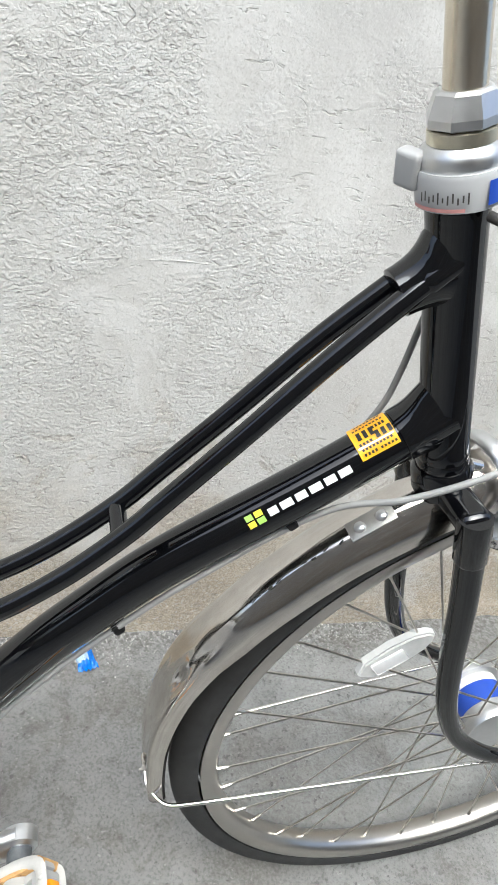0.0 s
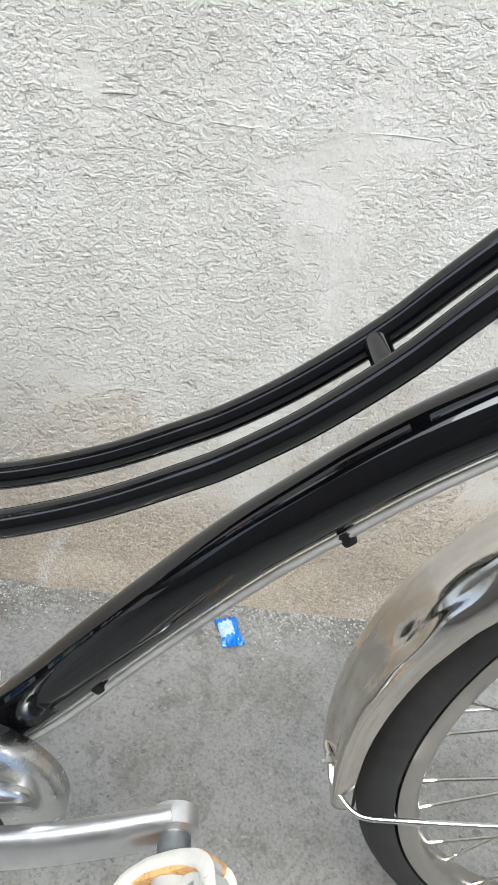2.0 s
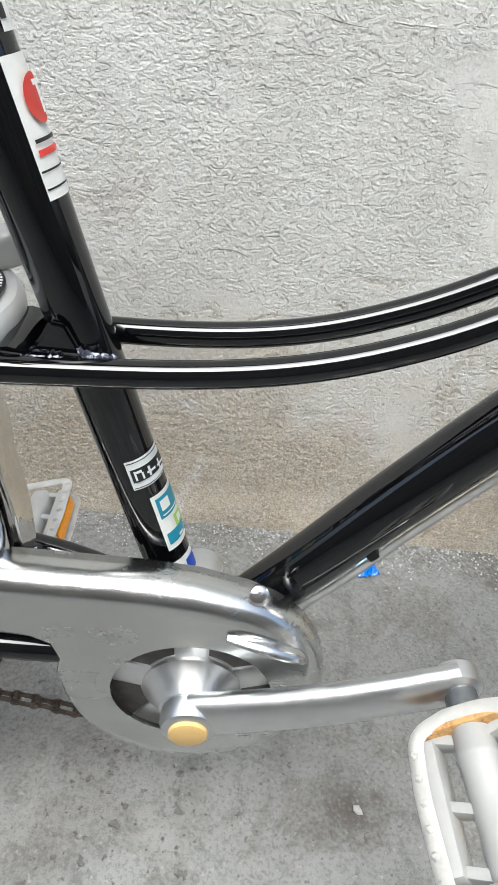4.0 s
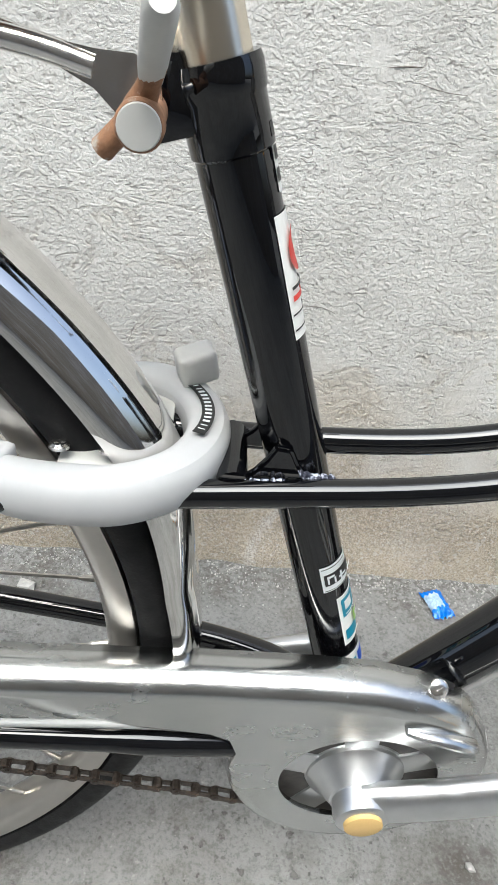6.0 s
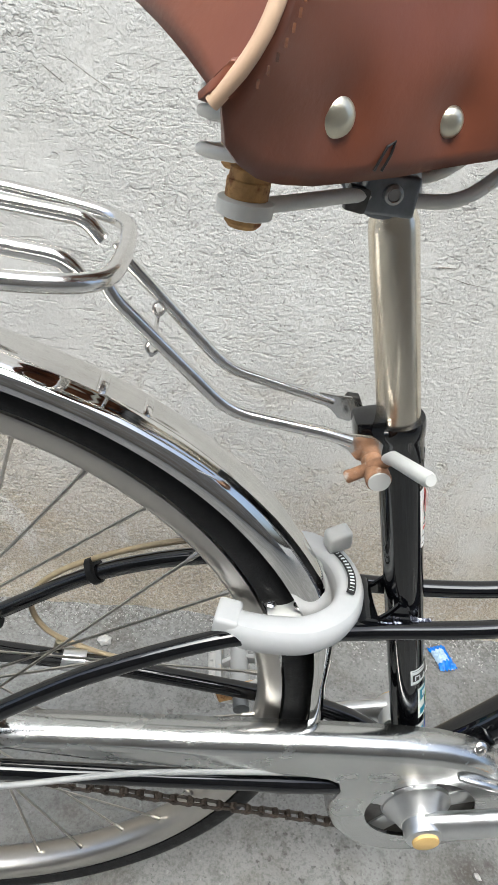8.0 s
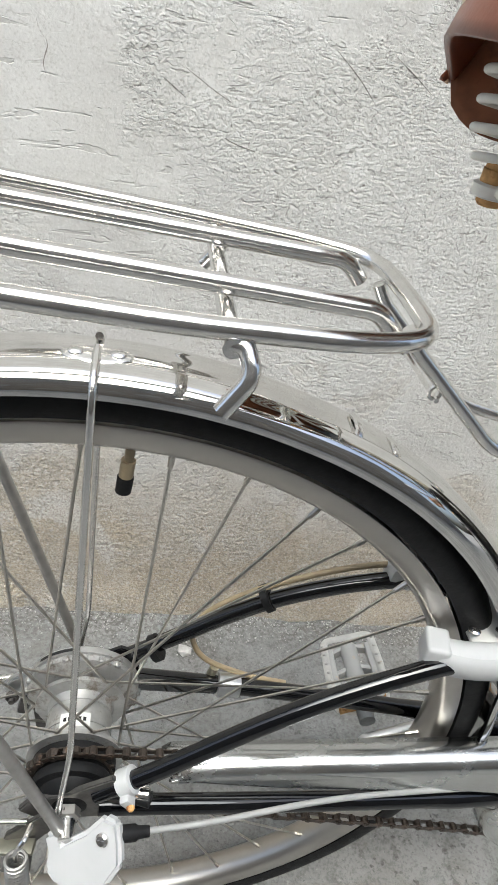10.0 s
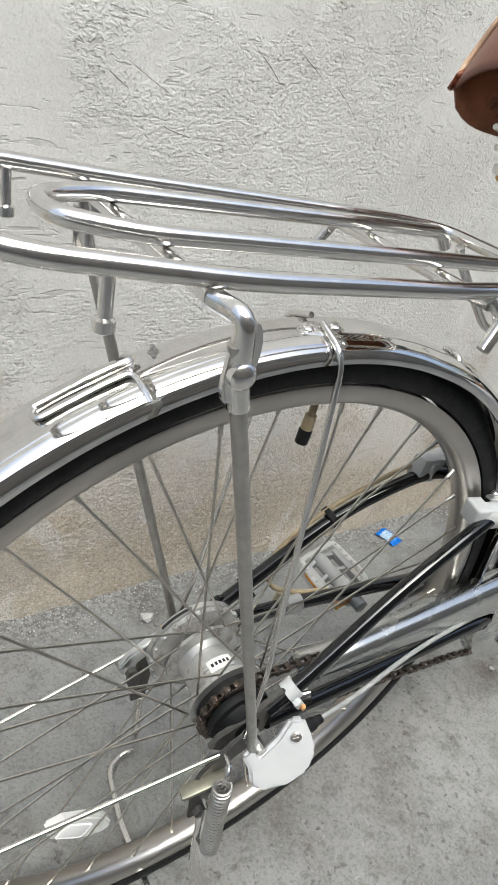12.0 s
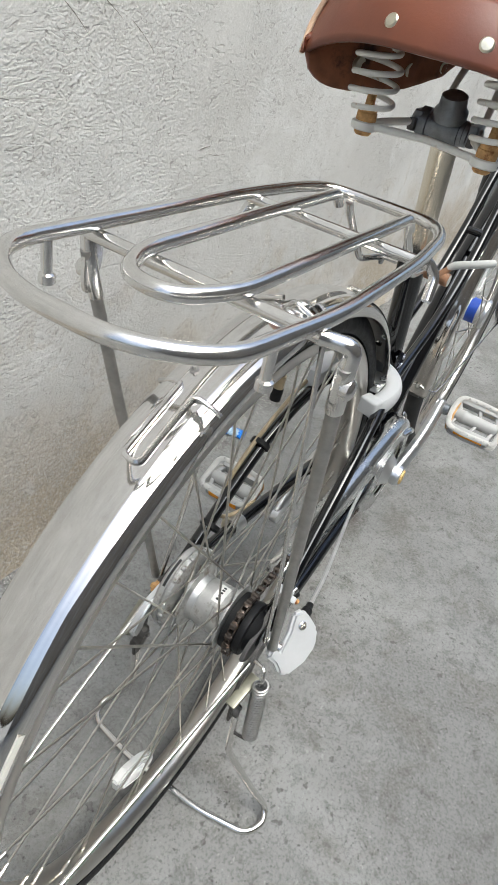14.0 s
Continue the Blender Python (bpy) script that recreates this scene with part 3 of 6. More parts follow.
def build_frame():
    ht = part("head_tube", spun([(0, 0.0185), (0.006, 0.019), (0.008, 0.0178), (0.17, 0.0178), (0.176, 0.0182), (0.18, 0.0182)], HEAD_LOW, STEER, 36), M_BLACK, bike)
    p, q = Vector(DOWN[-1]), Vector(DOWN[-2])
    part("lug", fillet(p, q, (0.06, 0.13, 0.19, 0.25, 0.31, 0.335, 0.34), (0.0315, 0.0275, 0.0235, 0.0208, 0.0196, 0.0194, 0.0186), 0.0197), M_BLACK, ht, "smooth lug at the foot of the head tube")
    p, q = HEAD_LOW + STEER * 0.146, Vector((0.8245, 0, 0.8095))
    part("lug", fillet(p, q, (0.1, 0.3, 0.42, 0.55, 0.7, 0.86, 1.0, 1.02), (0.0305, 0.0265, 0.0215, 0.0182, 0.0164, 0.0156, 0.0153, 0.013), 0.0172), M_BLACK, ht, "smooth lug that takes both top tubes")
    part("down_tube", tube(smooth_path(DOWN, 10), 0.0185, 28), M_BLACK, bike)
    st = part("seat_tube", tube([SEAT_LOW, SEAT_HIGH - SEAT * 0.03], 0.0152, 28), M_BLACK, bike)
    part("collar", spun([(-0.031, 0.0154), (-0.030, 0.0163), (-0.012, 0.0163), (-0.011, 0.017), (-0.003, 0.0172), (0, 0.0166), (0, 0.0142)], SEAT_HIGH, SEAT, 32), M_BLACK, st)
    part("bottom_bracket_shell", spun([(-0.035, 0.0205), (-0.034, 0.0215), (0.034, 0.0215), (0.035, 0.0205)], BB, (0, 1, 0), 32), M_BLACK, bike)
    for s in (-1, 1):
        line = [(0.8500, 0.009 * s, 0.8370), (0.8270, 0.0105 * s, 0.8125), (0.7900, 0.013 * s, 0.7690), (0.7480, 0.0145 * s, 0.7145), (0.7070, 0.016 * s, 0.6635), (0.6850, 0.0165 * s, 0.6360), (0.6550, 0.0175 * s, 0.6055), (0.6280, 0.018 * s, 0.5830), (0.6050, 0.0185 * s, 0.5675), (0.5600, 0.019 * s, 0.5425),
                (0.5080, 0.0195 * s, 0.5230), (0.4480, 0.021 * s, 0.5120), (0.3641, 0.025 * s, 0.5065), (0.2972, 0.034 * s, 0.5070), (0.2457, 0.043 * s, 0.5060), (0.1550, 0.052 * s, 0.4675), (0.0617, 0.057 * s, 0.3985), (0.0193, 0.058 * s, 0.3680)]
        tt = part("top_tube", tube(smooth_path(line, 6), 0.0072, 16), M_BLACK, bike, "slim curved black twin top tube")
        part("tube_sleeve", tube([line[0], Vector(line[0]).lerp(Vector(line[1]), 0.6), Vector(line[0]).lerp(Vector(line[1]), 0.7)], [0.0086, 0.0086, 0.0074], 14), M_BLACK, tt)
        stay = [(0.4478, 0.02 * s, 0.2960), (0.4010, 0.034 * s, 0.3090), (0.3283, 0.043 * s, 0.3210), (0.1592, 0.053 * s, 0.3400), (0.0214, 0.058 * s, 0.3520)]
        part("chain_stay", tube(smooth_path(stay, 6), [0.0095] * 13 + [0.0082] * 12, 16), M_BLACK, bike)
        drop = [(0.045, 0.385), (0.03, 0.392), (-0.002, 0.372), (-0.03, 0.362), (-0.038, 0.35), (-0.024, 0.338), (0.01, 0.338), (0.05, 0.34)]
        part("dropout", plate(drop, 0.0555 * s, 0.0605 * s, 0.001), M_BLACK if s > 0 else M_DARK, bike)
    part("tube_bridge", tube([(0.6805, -0.017, 0.6305), (0.6805, 0.017, 0.6305)], 0.0062, 16), M_BLACK, bike)
    for s in (-1, 1):
        gus = part("gusset", plate([(0.396, 0.504), (0.400, 0.511), (0.390, 0.530), (0.3825, 0.531), (0.3785, 0.523), (0.3735, 0.516), (0.366, 0.5095)], 0.0145 * s, 0.0195 * s, 0.0015), M_BLACK, bike)
    for k, line in enumerate(([(0.3685, -0.022, 0.5105), (0.376, -0.0225, 0.512), (0.384, -0.022, 0.5125), (0.392, -0.0215, 0.512)], [(0.383, -0.0145, 0.5215), (0.388, -0.0165, 0.518), (0.395, -0.0175, 0.516), (0.403, -0.018, 0.5145), (0.413, -0.017, 0.5135)])):
        line = smooth_path(line, 7)
        bead = tube([p + Vector((0, 0, 0.0007 * math.sin(i * 2.1 + k))) for i, p in enumerate(line)], [0.0012 + 0.0013 * abs(math.sin(i * 1.3 + k)) for i in range(len(line))], 8)
        part("weld_bead", bead, M_SCUFF, bike, "scuffed weld with chipped paint")
    part("frame_bridge", tube([(0.3641, -0.022, 0.5093), (0.3641, 0.022, 0.5093)], 0.008, 12), M_BLACK, bike)
    part("stay_bridge", tube([(0.3755, -0.04, 0.3061), (0.3755, 0.04, 0.3061)], 0.007, 12), M_BLACK, bike)


def spokes(wheel, centre, flange, offsets, count=36, rim_r=0.302, cross=3, first=0.0, order=0):
    """Laced spokes, each with its nipple."""
    meshes = {}
    for i in range(count):
        side = -1 if (i + order) % 2 else 1
        lead = 1 if ((i + order) // 2) % 2 else -1
        a = first + 360.0 * i / count
        h = a + lead * cross * 2 * 360.0 / count * 0.95
        p = arc(centre, flange, h, centre[1] + offsets[0 if side < 0 else 1])
        q = arc(centre, rim_r, a, centre[1] + 0.0025 * side)
        length = (q - p).length
        key = round(length, 4)
        if key not in meshes:
            bm = tube([(0, 0, 0), (0, 0, length - 0.012)], 0.0012, 6)
            sweep(bm, [(0, 0, length - 0.013), (0, 0, length - 0.011), (0, 0, length)], [0.0012, 0.0019, 0.0023], 8)
            me = bpy.data.meshes.new("spoke")
            bm.to_mesh(me)
            bm.free()
            me.materials.append(M_SPOKE)
            meshes[key] = me
        put("spoke", meshes[key], None, wheel, at=Matrix.Translation(p) @ (q - p).to_track_quat("Z", "Y").to_matrix().to_4x4())


def wheel_ring(name, centre, tyre_mat):
    """Rim with a hollow bed and rolled lips; the tyre sits on it."""
    rim = [(-0.0135, 0.3205), (-0.0148, 0.3205), (-0.0152, 0.319), (-0.0146, 0.3075), (-0.012, 0.3045), (-0.006, 0.3015), (0, 0.3005), (0.006, 0.3015), (0.012, 0.3045), (0.0146, 0.3075), (0.0152, 0.319), (0.0148, 0.3205), (0.0135, 0.3205), (0.012, 0.314), (0, 0.3115), (-0.012, 0.314)]
    w = part(name, hoop(rim, centre, 160), M_RIM, bike)
    tyre = []
    for k in range(23):
        a = radians(-118 + 236 * k / 22)
        r = 0.3315 + 0.0182 * math.cos(a)
        tyre.append((0.0172 * math.sin(a), r + (0.0006 if k in (10, 12) else 0)))
    part("tyre", hoop(tyre, centre, 160), tyre_mat, w)
    return w


def build_wheels():
    f = wheel_ring("front_wheel", FRONT, M_OLDTYRE)
    f["label"] = "spoked front wheel with an aluminium rim and worn dusty tyre"
    hub = part("hub_dynamo", spun([(-0.034, 0.012), (-0.033, 0.034), (-0.027, 0.036), (-0.022, 0.035), (-0.02, 0.028), (0.02, 0.028), (0.022, 0.035), (0.027, 0.036), (0.033, 0.034), (0.034, 0.012)], FRONT, (0, 1, 0), 36), M_ALLOY, f)
    part("hub_label", spun([(-0.011, 0.0283), (-0.011, 0.0288), (0.011, 0.0288), (0.011, 0.0283)], FRONT, (0, 1, 0), 36), M_BLUEPR, hub, "blue band round the hub")
    part("hub_side", spun([(0.011, 0.0284), (0.011, 0.0287), (0.02, 0.0287), (0.02, 0.0284)], FRONT, (0, 1, 0), 36), M_WHITEST, hub)
    spokes(f, FRONT, 0.033, (-0.025, 0.025), first=2.2, order=2)
    for s in (-1, 1):
        part("axle_nut", hexagon(FRONT + Vector((0, 0.056 * s, 0)), (0, s, 0), 0.009, 0.008), M_DULL, f)
    ref = part("spoke_reflector", reflector_mesh(), M_CLEAR, f, "frosted white spoke reflector", at=Matrix.Translation(arc(FRONT, 0.2, 143, -0.006)) @ pose(0, 0, 0, 0, -42, 0))
    part("reflector_face", block((0.034, 0.002, 0.018), pose(-0.008, -0.0062, -0.0005), 0.002), M_WHITEREF, ref)

    r = wheel_ring("rear_wheel", REAR, M_TYRE)
    r["label"] = "spoked rear wheel with an aluminium rim and black tyre"
    hub = part("hub_shell", spun([(-0.024, 0.0), (-0.024, 0.038), (-0.0205, 0.038), (-0.019, 0.028), (-0.008, 0.0275), (-0.0075, 0.0268), (-0.0065, 0.0268), (-0.006, 0.0275), (0.012, 0.0265), (0.0125, 0.0258), (0.0135, 0.0258), (0.014, 0.0265), (0.021, 0.028), (0.023, 0.038), (0.0265, 0.038), (0.0265, 0.0)], REAR, (0, 1, 0), 44), M_DRUM, r, "silver geared hub shell")
    part("hub_label", lathe(bmesh.new(), [(0.0, 0.0279), (0.0, 0.0282), (0.012, 0.0282), (0.012, 0.0279)], REAR + Vector((0, -0.012, 0)), (0, 1, 0), 12, 60, 50), M_WHITEST, hub, "white label with dark bars")
    for k in range(9):
        part("flange_hole", spun([(0, 0.0042), (0.0006, 0.0042), (0.0006, 0)], arc(REAR, 0.0315, 40 * k, -0.0203), (0, 1, 0), 10), M_INK, hub)
    part("dust_cap", spun([(-0.026, 0.024), (-0.026, 0.0325), (-0.034, 0.0325), (-0.0375, 0.029), (-0.039, 0.016)], REAR, (0, 1, 0), 36), M_TYRE, r, "black hub dust cap")
    for k in range(5):
        part("label_bar", lathe(bmesh.new(), [(0.0, 0.0285), (0.0035, 0.0285)], REAR + Vector((0, -0.0075, 0)), (0, 1, 0), 3, 66 + 8 * k, 5), M_INK, hub)
    teeth = bmesh.new()
    lathe(teeth, [(-0.0355, 0.013), (-0.0355, 0.0305), (-0.0375, 0.0305), (-0.0375, 0.013)], REAR, (0, 1, 0), 36)
    for k in range(16):
        box(teeth, (0.005, 0.0018, 0.005), Matrix.Translation(arc(REAR, 0.0318, 22.5 * k, -0.0365)) @ pose(0, 0, 0, 0, -22.5 * k, 0), 0.0006, 1)
    part("sprocket", teeth, M_CHAIN, r)
    drum = part("brake_drum", spun([(0.0275, 0.02), (0.029, 0.034), (0.0335, 0.044), (0.036, 0.0475), (0.0395, 0.048), (0.0405, 0.046), (0.042, 0.046), (0.043, 0.048), (0.0485, 0.048), (0.0515, 0.0445), (0.053, 0.03), (0.056, 0.022), (0.058, 0.01)], REAR, (0, 1, 0), 44), M_DRUM, r, "grey roller brake drum")
    for k in range(20):
        part("cooling_fin", block((0.006, 0.006, 0.004), Matrix.Translation(arc(REAR, 0.0478, 18 * k, 0.0375)) @ pose(0, 0, 0, 0, 90 - 18 * k, 0), 0.0012, 1), M_DRUM, drum)
    part("drum_hub", spun([(0.052, 0.03), (0.056, 0.026), (0.06, 0.024), (0.061, 0.012)], REAR, (0, 1, 0), 28), M_DARK, drum)
    part("drum_bars", lathe(bmesh.new(), [(0.0, 0.0484), (0.003, 0.0484)], REAR + Vector((0, 0.0442, 0)), (0, 1, 0), 10, 40, 40), M_INK, drum)
    spokes(r, REAR, 0.036, (-0.0225, 0.0248), first=0.6, order=1)
    v = part("valve", spun([(0, 0.003), (0.018, 0.003), (0.018, 0.0045), (0.04, 0.0045), (0.042, 0.003), (0.042, 0)], arc(REAR, 0.306, 85.2), -arc((0, 0, 0), 1, 85.2), 14), M_TAN, r, "valve with a tan and black cap")
    part("valve_cap", spun([(0.03, 0.0046), (0.031, 0.0052), (0.042, 0.005), (0.043, 0)], arc(REAR, 0.306, 85.2), -arc((0, 0, 0), 1, 85.2), 14), M_TYRE, v)
    for s in (-1, 1):
        part("axle_nut", hexagon(REAR + Vector((0, 0.062 * s, 0)), (0, s, 0), 0.009, 0.008), M_DULL, r)
    ref = part("spoke_reflector", reflector_mesh(), M_CLEAR, r, "frosted white spoke reflector", at=Matrix.Translation(arc(REAR, 0.2, 232, -0.004)) @ pose(0, 0, 0, 0, -322, 0))
    part("reflector_face", block((0.034, 0.002, 0.018), pose(-0.008, -0.0062, -0.0005), 0.002), M_WHITEREF, ref)


def reflector_mesh():
    """A leaf-shaped moulding with a raised rim."""
    bm = bmesh.new()
    pts = [(-0.042, 0), (-0.03, 0.0125), (0, 0.0165), (0.025, 0.0135), (0.038, 0.006), (0.041, 0), (0.038, -0.006), (0.025, -0.0135), (0, -0.0165), (-0.03, -0.0125)]
    f = bm.faces.new([bm.verts.new((x, -0.005, z)) for x, z in pts])
    made = bmesh.ops.extrude_face_region(bm, geom=[f])["geom"]
    bmesh.ops.translate(bm, vec=(0, 0.01, 0), verts=[v for v in made if isinstance(v, bmesh.types.BMVert)])
    bmesh.ops.recalc_face_normals(bm, faces=bm.faces[:])
    bmesh.ops.bevel(bm, geom=[e for e in bm.edges if e.calc_face_angle(0) > 1.2], offset=0.002, segments=2, affect="EDGES")
    return bm


def guard_section(lip, crown, half=0.027):
    pts = []
    for k in range(37):
        a = radians(-90 + 180 * k / 36)
        y = half * math.copysign(abs(math.sin(a)) ** 0.85, a)
        bead = 0.0007 * math.exp(-((abs(y) - 0.0125) / 0.0014) ** 2)
        pts.append((y, lip + (crown - lip) * max(0.0, math.cos(a)) ** 0.72 + bead))
    return [(-half + 0.003, lip - 0.0005)] + pts + [(half - 0.003, lip - 0.0005)]


def build_mudguards():
    c = FRONT
    dents = ((163, 0.015, -0.0048, 3.0), (156, 0.017, -0.0035, 3.4), (169, 0.013, -0.0025, 3.0), (143, 0.018, -0.0018, 4.5))
    turns = (95, 129, 144, 153, 158, 164, 171, 177, 182, 190)
    crown_at = (0.3765, 0.3765, 0.379, 0.3825, 0.384, 0.382, 0.379, 0.3755, 0.373, 0.371)
    lip_at = (0.341, 0.343, 0.3495, 0.355, 0.362, 0.366, 0.366, 0.365, 0.363, 0.361)

    def crumple(a, y):
        """The guard is bent: its crown and lips leave the round, and its near side is dented."""
        deg = math.degrees(a)
        k = max(0.0, 1 - (y / 0.0285) ** 2)
        d = (float(np.interp(deg, turns, crown_at)) - 0.3765) * k + (float(np.interp(deg, turns, lip_at)) - 0.351) * (1 - k)
        for at, yy, depth, wide in dents:
            d += depth * math.exp(-(((deg - at) / wide) ** 2) - ((y + yy) / 0.008) ** 2)
        return d, 0.0

    g = part("front_mudguard", hoop(guard_section(0.351, 0.3765, 0.0275), c, 150, 88, 102, False, crumple), M_OLDCHROME, bike, "dented mirror-bright front mudguard")
    g.modifiers.new("thickness", "SOLIDIFY").thickness = 0.001
    p = arc(c, 0.3762, 130.4, -0.0085)
    pl = part("mount_plate", block((0.038, 0.016, 0.002), Matrix.Translation(p) @ pose(0, 0, 0, 0, 90 - 130.4, 0) @ pose(0, 0, 0, 14, 0, 0), 0.0008), M_DULL, g)
    for a in (129.0, 131.8):
        part("rivet", spun([(0, 0.0048), (0.0015, 0.0045), (0.0028, 0.003), (0.0032, 0)], arc(c, 0.3768, a, -0.009), arc((0, 0, 0), 1, a, -0.25), 16), M_ALLOY, pl)
    ring = arc(c, 0.372, 187)
    for s in (-1, 1):
        wire = bent([(1.1045, 0.062 * s, 0.352), (1.064, 0.058 * s, 0.346), (ring.x + 0.06, 0.04 * s, ring.z + 0.004), (ring.x + 0.012, 0.034 * s, ring.z - 0.006), (ring.x - 0.003, 0.014 * s, ring.z + 0.002), (ring.x - 0.003, 0.004 * s, ring.z + 0.006)], 0.016)
        part("mudguard_stay", tube(wire, 0.0021, 10), M_STEEL, g)
    part("stay_bolt", hexagon(arc(c, 0.3725, 186.6), arc((0, 0, 0), 1, 186.6), 0.0045, 0.004), M_DULL, g)
    part("end_clip", block((0.01, 0.018, 0.011), Matrix.Translation(arc(c, 0.366, 190.5)) @ pose(0, 0, 0, 0, -10, 0), 0.002), M_DARK, g)
    for a in (134.5, 136.5, 138.2, 139.4, 143.2, 144.4, 145.5, 146.4, 147.2):
        y = -0.0095 + 0.0015 * math.sin(a * 7)
        part("worn_print", block((0.0045, 0.0008, 0.0016), Matrix.Translation(arc(c, 0.3755 + 0.0005 * max(0, a - 138), a, y)) @ pose(0, 0, 0, 0, 90 - a, 30 * math.sin(a * 3))), M_INK, g, "worn dark printed mark")

    def flare(a, y):
        d = math.degrees(a)
        k = max(0.0, min(1.0, (70 - d) / 42, (d - 12) / 10))
        return 0.0145 * k * (0.45 + 0.55 * (1 - (y / 0.027) ** 2)), 0.0

    g = part("rear_mudguard", hoop(guard_section(0.3435, 0.359), REAR, 220, -8, 226, False, flare), M_CHROME, bike, "mirror-bright rear mudguard")
    g.modifiers.new("thickness", "SOLIDIFY").thickness = 0.001
    for s in (-1, 1):
        part("mudguard_stay", tube(bent([(-0.008, 0.068 * s, 0.36), (0.0, 0.062 * s, 0.43), (0.004, 0.034 * s, 0.7), (0.004, 0.027 * s, 0.711), (0.004, 0.006 * s, 0.7185)], 0.012), 0.0023, 10), M_STEEL, g)
        part("mudguard_stay", tube(bent([(-0.03, 0.066 * s, 0.345), (-0.2, 0.05 * s, 0.318), (-0.352, 0.034 * s, 0.292), (-0.369, 0.028 * s, 0.292), (-0.372, 0.004 * s, 0.292)], 0.012), 0.0023, 10), M_STEEL, g)
    part("stay_clip", transformed(spun([(0, 0.0), (0, 1.0), (0.0016, 0.97), (0.0024, 0.8), (0.0026, 0)], (0, 0, 0), (0, 0, 1), 28), pose(0.004, -0.006, 0.7133, 10, 0, 0) @ Matrix.Diagonal((0.019, 0.0085, 1, 1))), M_STEEL, g)
    for x in (-0.007, 0.015):
        part("clip_bolt", screw_head((x, -0.0065, 0.7155), (0, -0.17, 1), 0.0042, 0.002), M_STEEL, g)
    hoopwire = bent([arc(REAR, 0.352, 110, -0.0245), arc(REAR, 0.3575, 110, -0.0165), arc(REAR, 0.3612, 110.1, -0.005), arc(REAR, 0.361, 113, -0.005), arc(REAR, 0.361, 119, -0.005), arc(REAR, 0.361, 119.3, 0.001), arc(REAR, 0.361, 119, 0.007), arc(REAR, 0.361, 113, 0.007), arc(REAR, 0.3605, 109.2, 0.008), arc(REAR, 0.3565, 109.2, 0.018), arc(REAR, 0.3495, 109.2, 0.028)], 0.005)
    part("rack_wire_clip", tube(hoopwire, 0.0019, 8), M_STEEL, g, "bent wire clip on the mudguard crown")
    part("clip_bolt", hexagon(arc(REAR, 0.3570, 107, 0.009), arc((0, 0, 0), 1, 107), 0.0035, 0.003), M_DULL, g)
    for a, wd in ((67.0, 2.4), (61.8, 2.1)):
        slot = hoop([(-0.0135, 0.3512), (-0.0105, 0.3526), (-0.0045, 0.3540)], REAR, 8, a - wd, 2 * wd, False)
        part("guard_slot", slot, M_DARK, g, "dark slot pressed in the crown")
        part("slot_bridge", tube([arc(REAR, 0.3585, a - wd, -0.012), arc(REAR, 0.3617, a - wd, -0.009), arc(REAR, 0.3630, a - wd, 0.0), arc(REAR, 0.3617, a - wd, 0.008)], 0.002, 8, flat=1.6), M_STEEL, g)
    part("guard_screw", screw_head(arc(REAR, 0.3617, 37.5, -0.006), arc((0, 0, 0), 1, 37.5), 0.0042, 0.004), M_STEEL, g)
    tail = hoop([(-0.0273, 0.3470), (-0.0263, 0.3520), (-0.0235, 0.3502)], REAR, 10, 146, 7, False)
    part("tail_film", tail, M_CREAM, g, "cream reflective film on the mudguard side")
    part("end_cover", hoop(guard_section(0.346, 0.3575, 0.0265), REAR, 12, 23.5, 5.5, False, flare), M_CABLE, g, "grey plastic mudguard end")


build_frame()
build_wheels()
build_mudguards()


M_PINK = mat("faded_red_print", (0.6, 0.3, 0.28), 0.5, vary=0.1, scale=300)


def build_fork():
    crown = HEAD_LOW - STEER * 0.012
    fork = part("fork", spun([(-0.022, 0.017), (-0.02, 0.022), (0.0, 0.0225), (0.004, 0.02)], crown, STEER, 32), M_BLACK, bike, "black fork with curved blades")
    part("crown_bar", block((0.024, 0.112, 0.02), Matrix.Translation(crown - STEER * 0.014) @ pose(0, 0, 0, 0, -19.5, 0), 0.009, 3), M_BLACK, fork)
    for s in (-1, 1):
        line = smooth_path([crown - STEER * 0.008 + Vector((0, 0.05 * s, 0)), (0.941, 0.053 * s, 0.59), (0.961, 0.055 * s, 0.518), (0.983, 0.057 * s, 0.457), (1.012, 0.059 * s, 0.409), (1.055, 0.061 * s, 0.376), (1.1055, 0.061 * s, 0.352)], 6)
        n = len(line)
        b = part("fork_blade", tube(line, [0.0112 - 0.004 * (i / (n - 1)) ** 1.3 for i in range(n)], 20), M_BLACK, fork)
        part("blade_sleeve", tube([line[0], line[0].lerp(line[6], 0.42), line[0].lerp(line[6], 0.45)], [0.0126, 0.0126, 0.0114], 20), M_BLACK, b)
        part("fork_end", plate([(1.091, 0.368), (1.118, 0.36), (1.12, 0.342), (1.095, 0.34)], 0.0545 * s, 0.0595 * s, 0.001), M_DULL, fork)


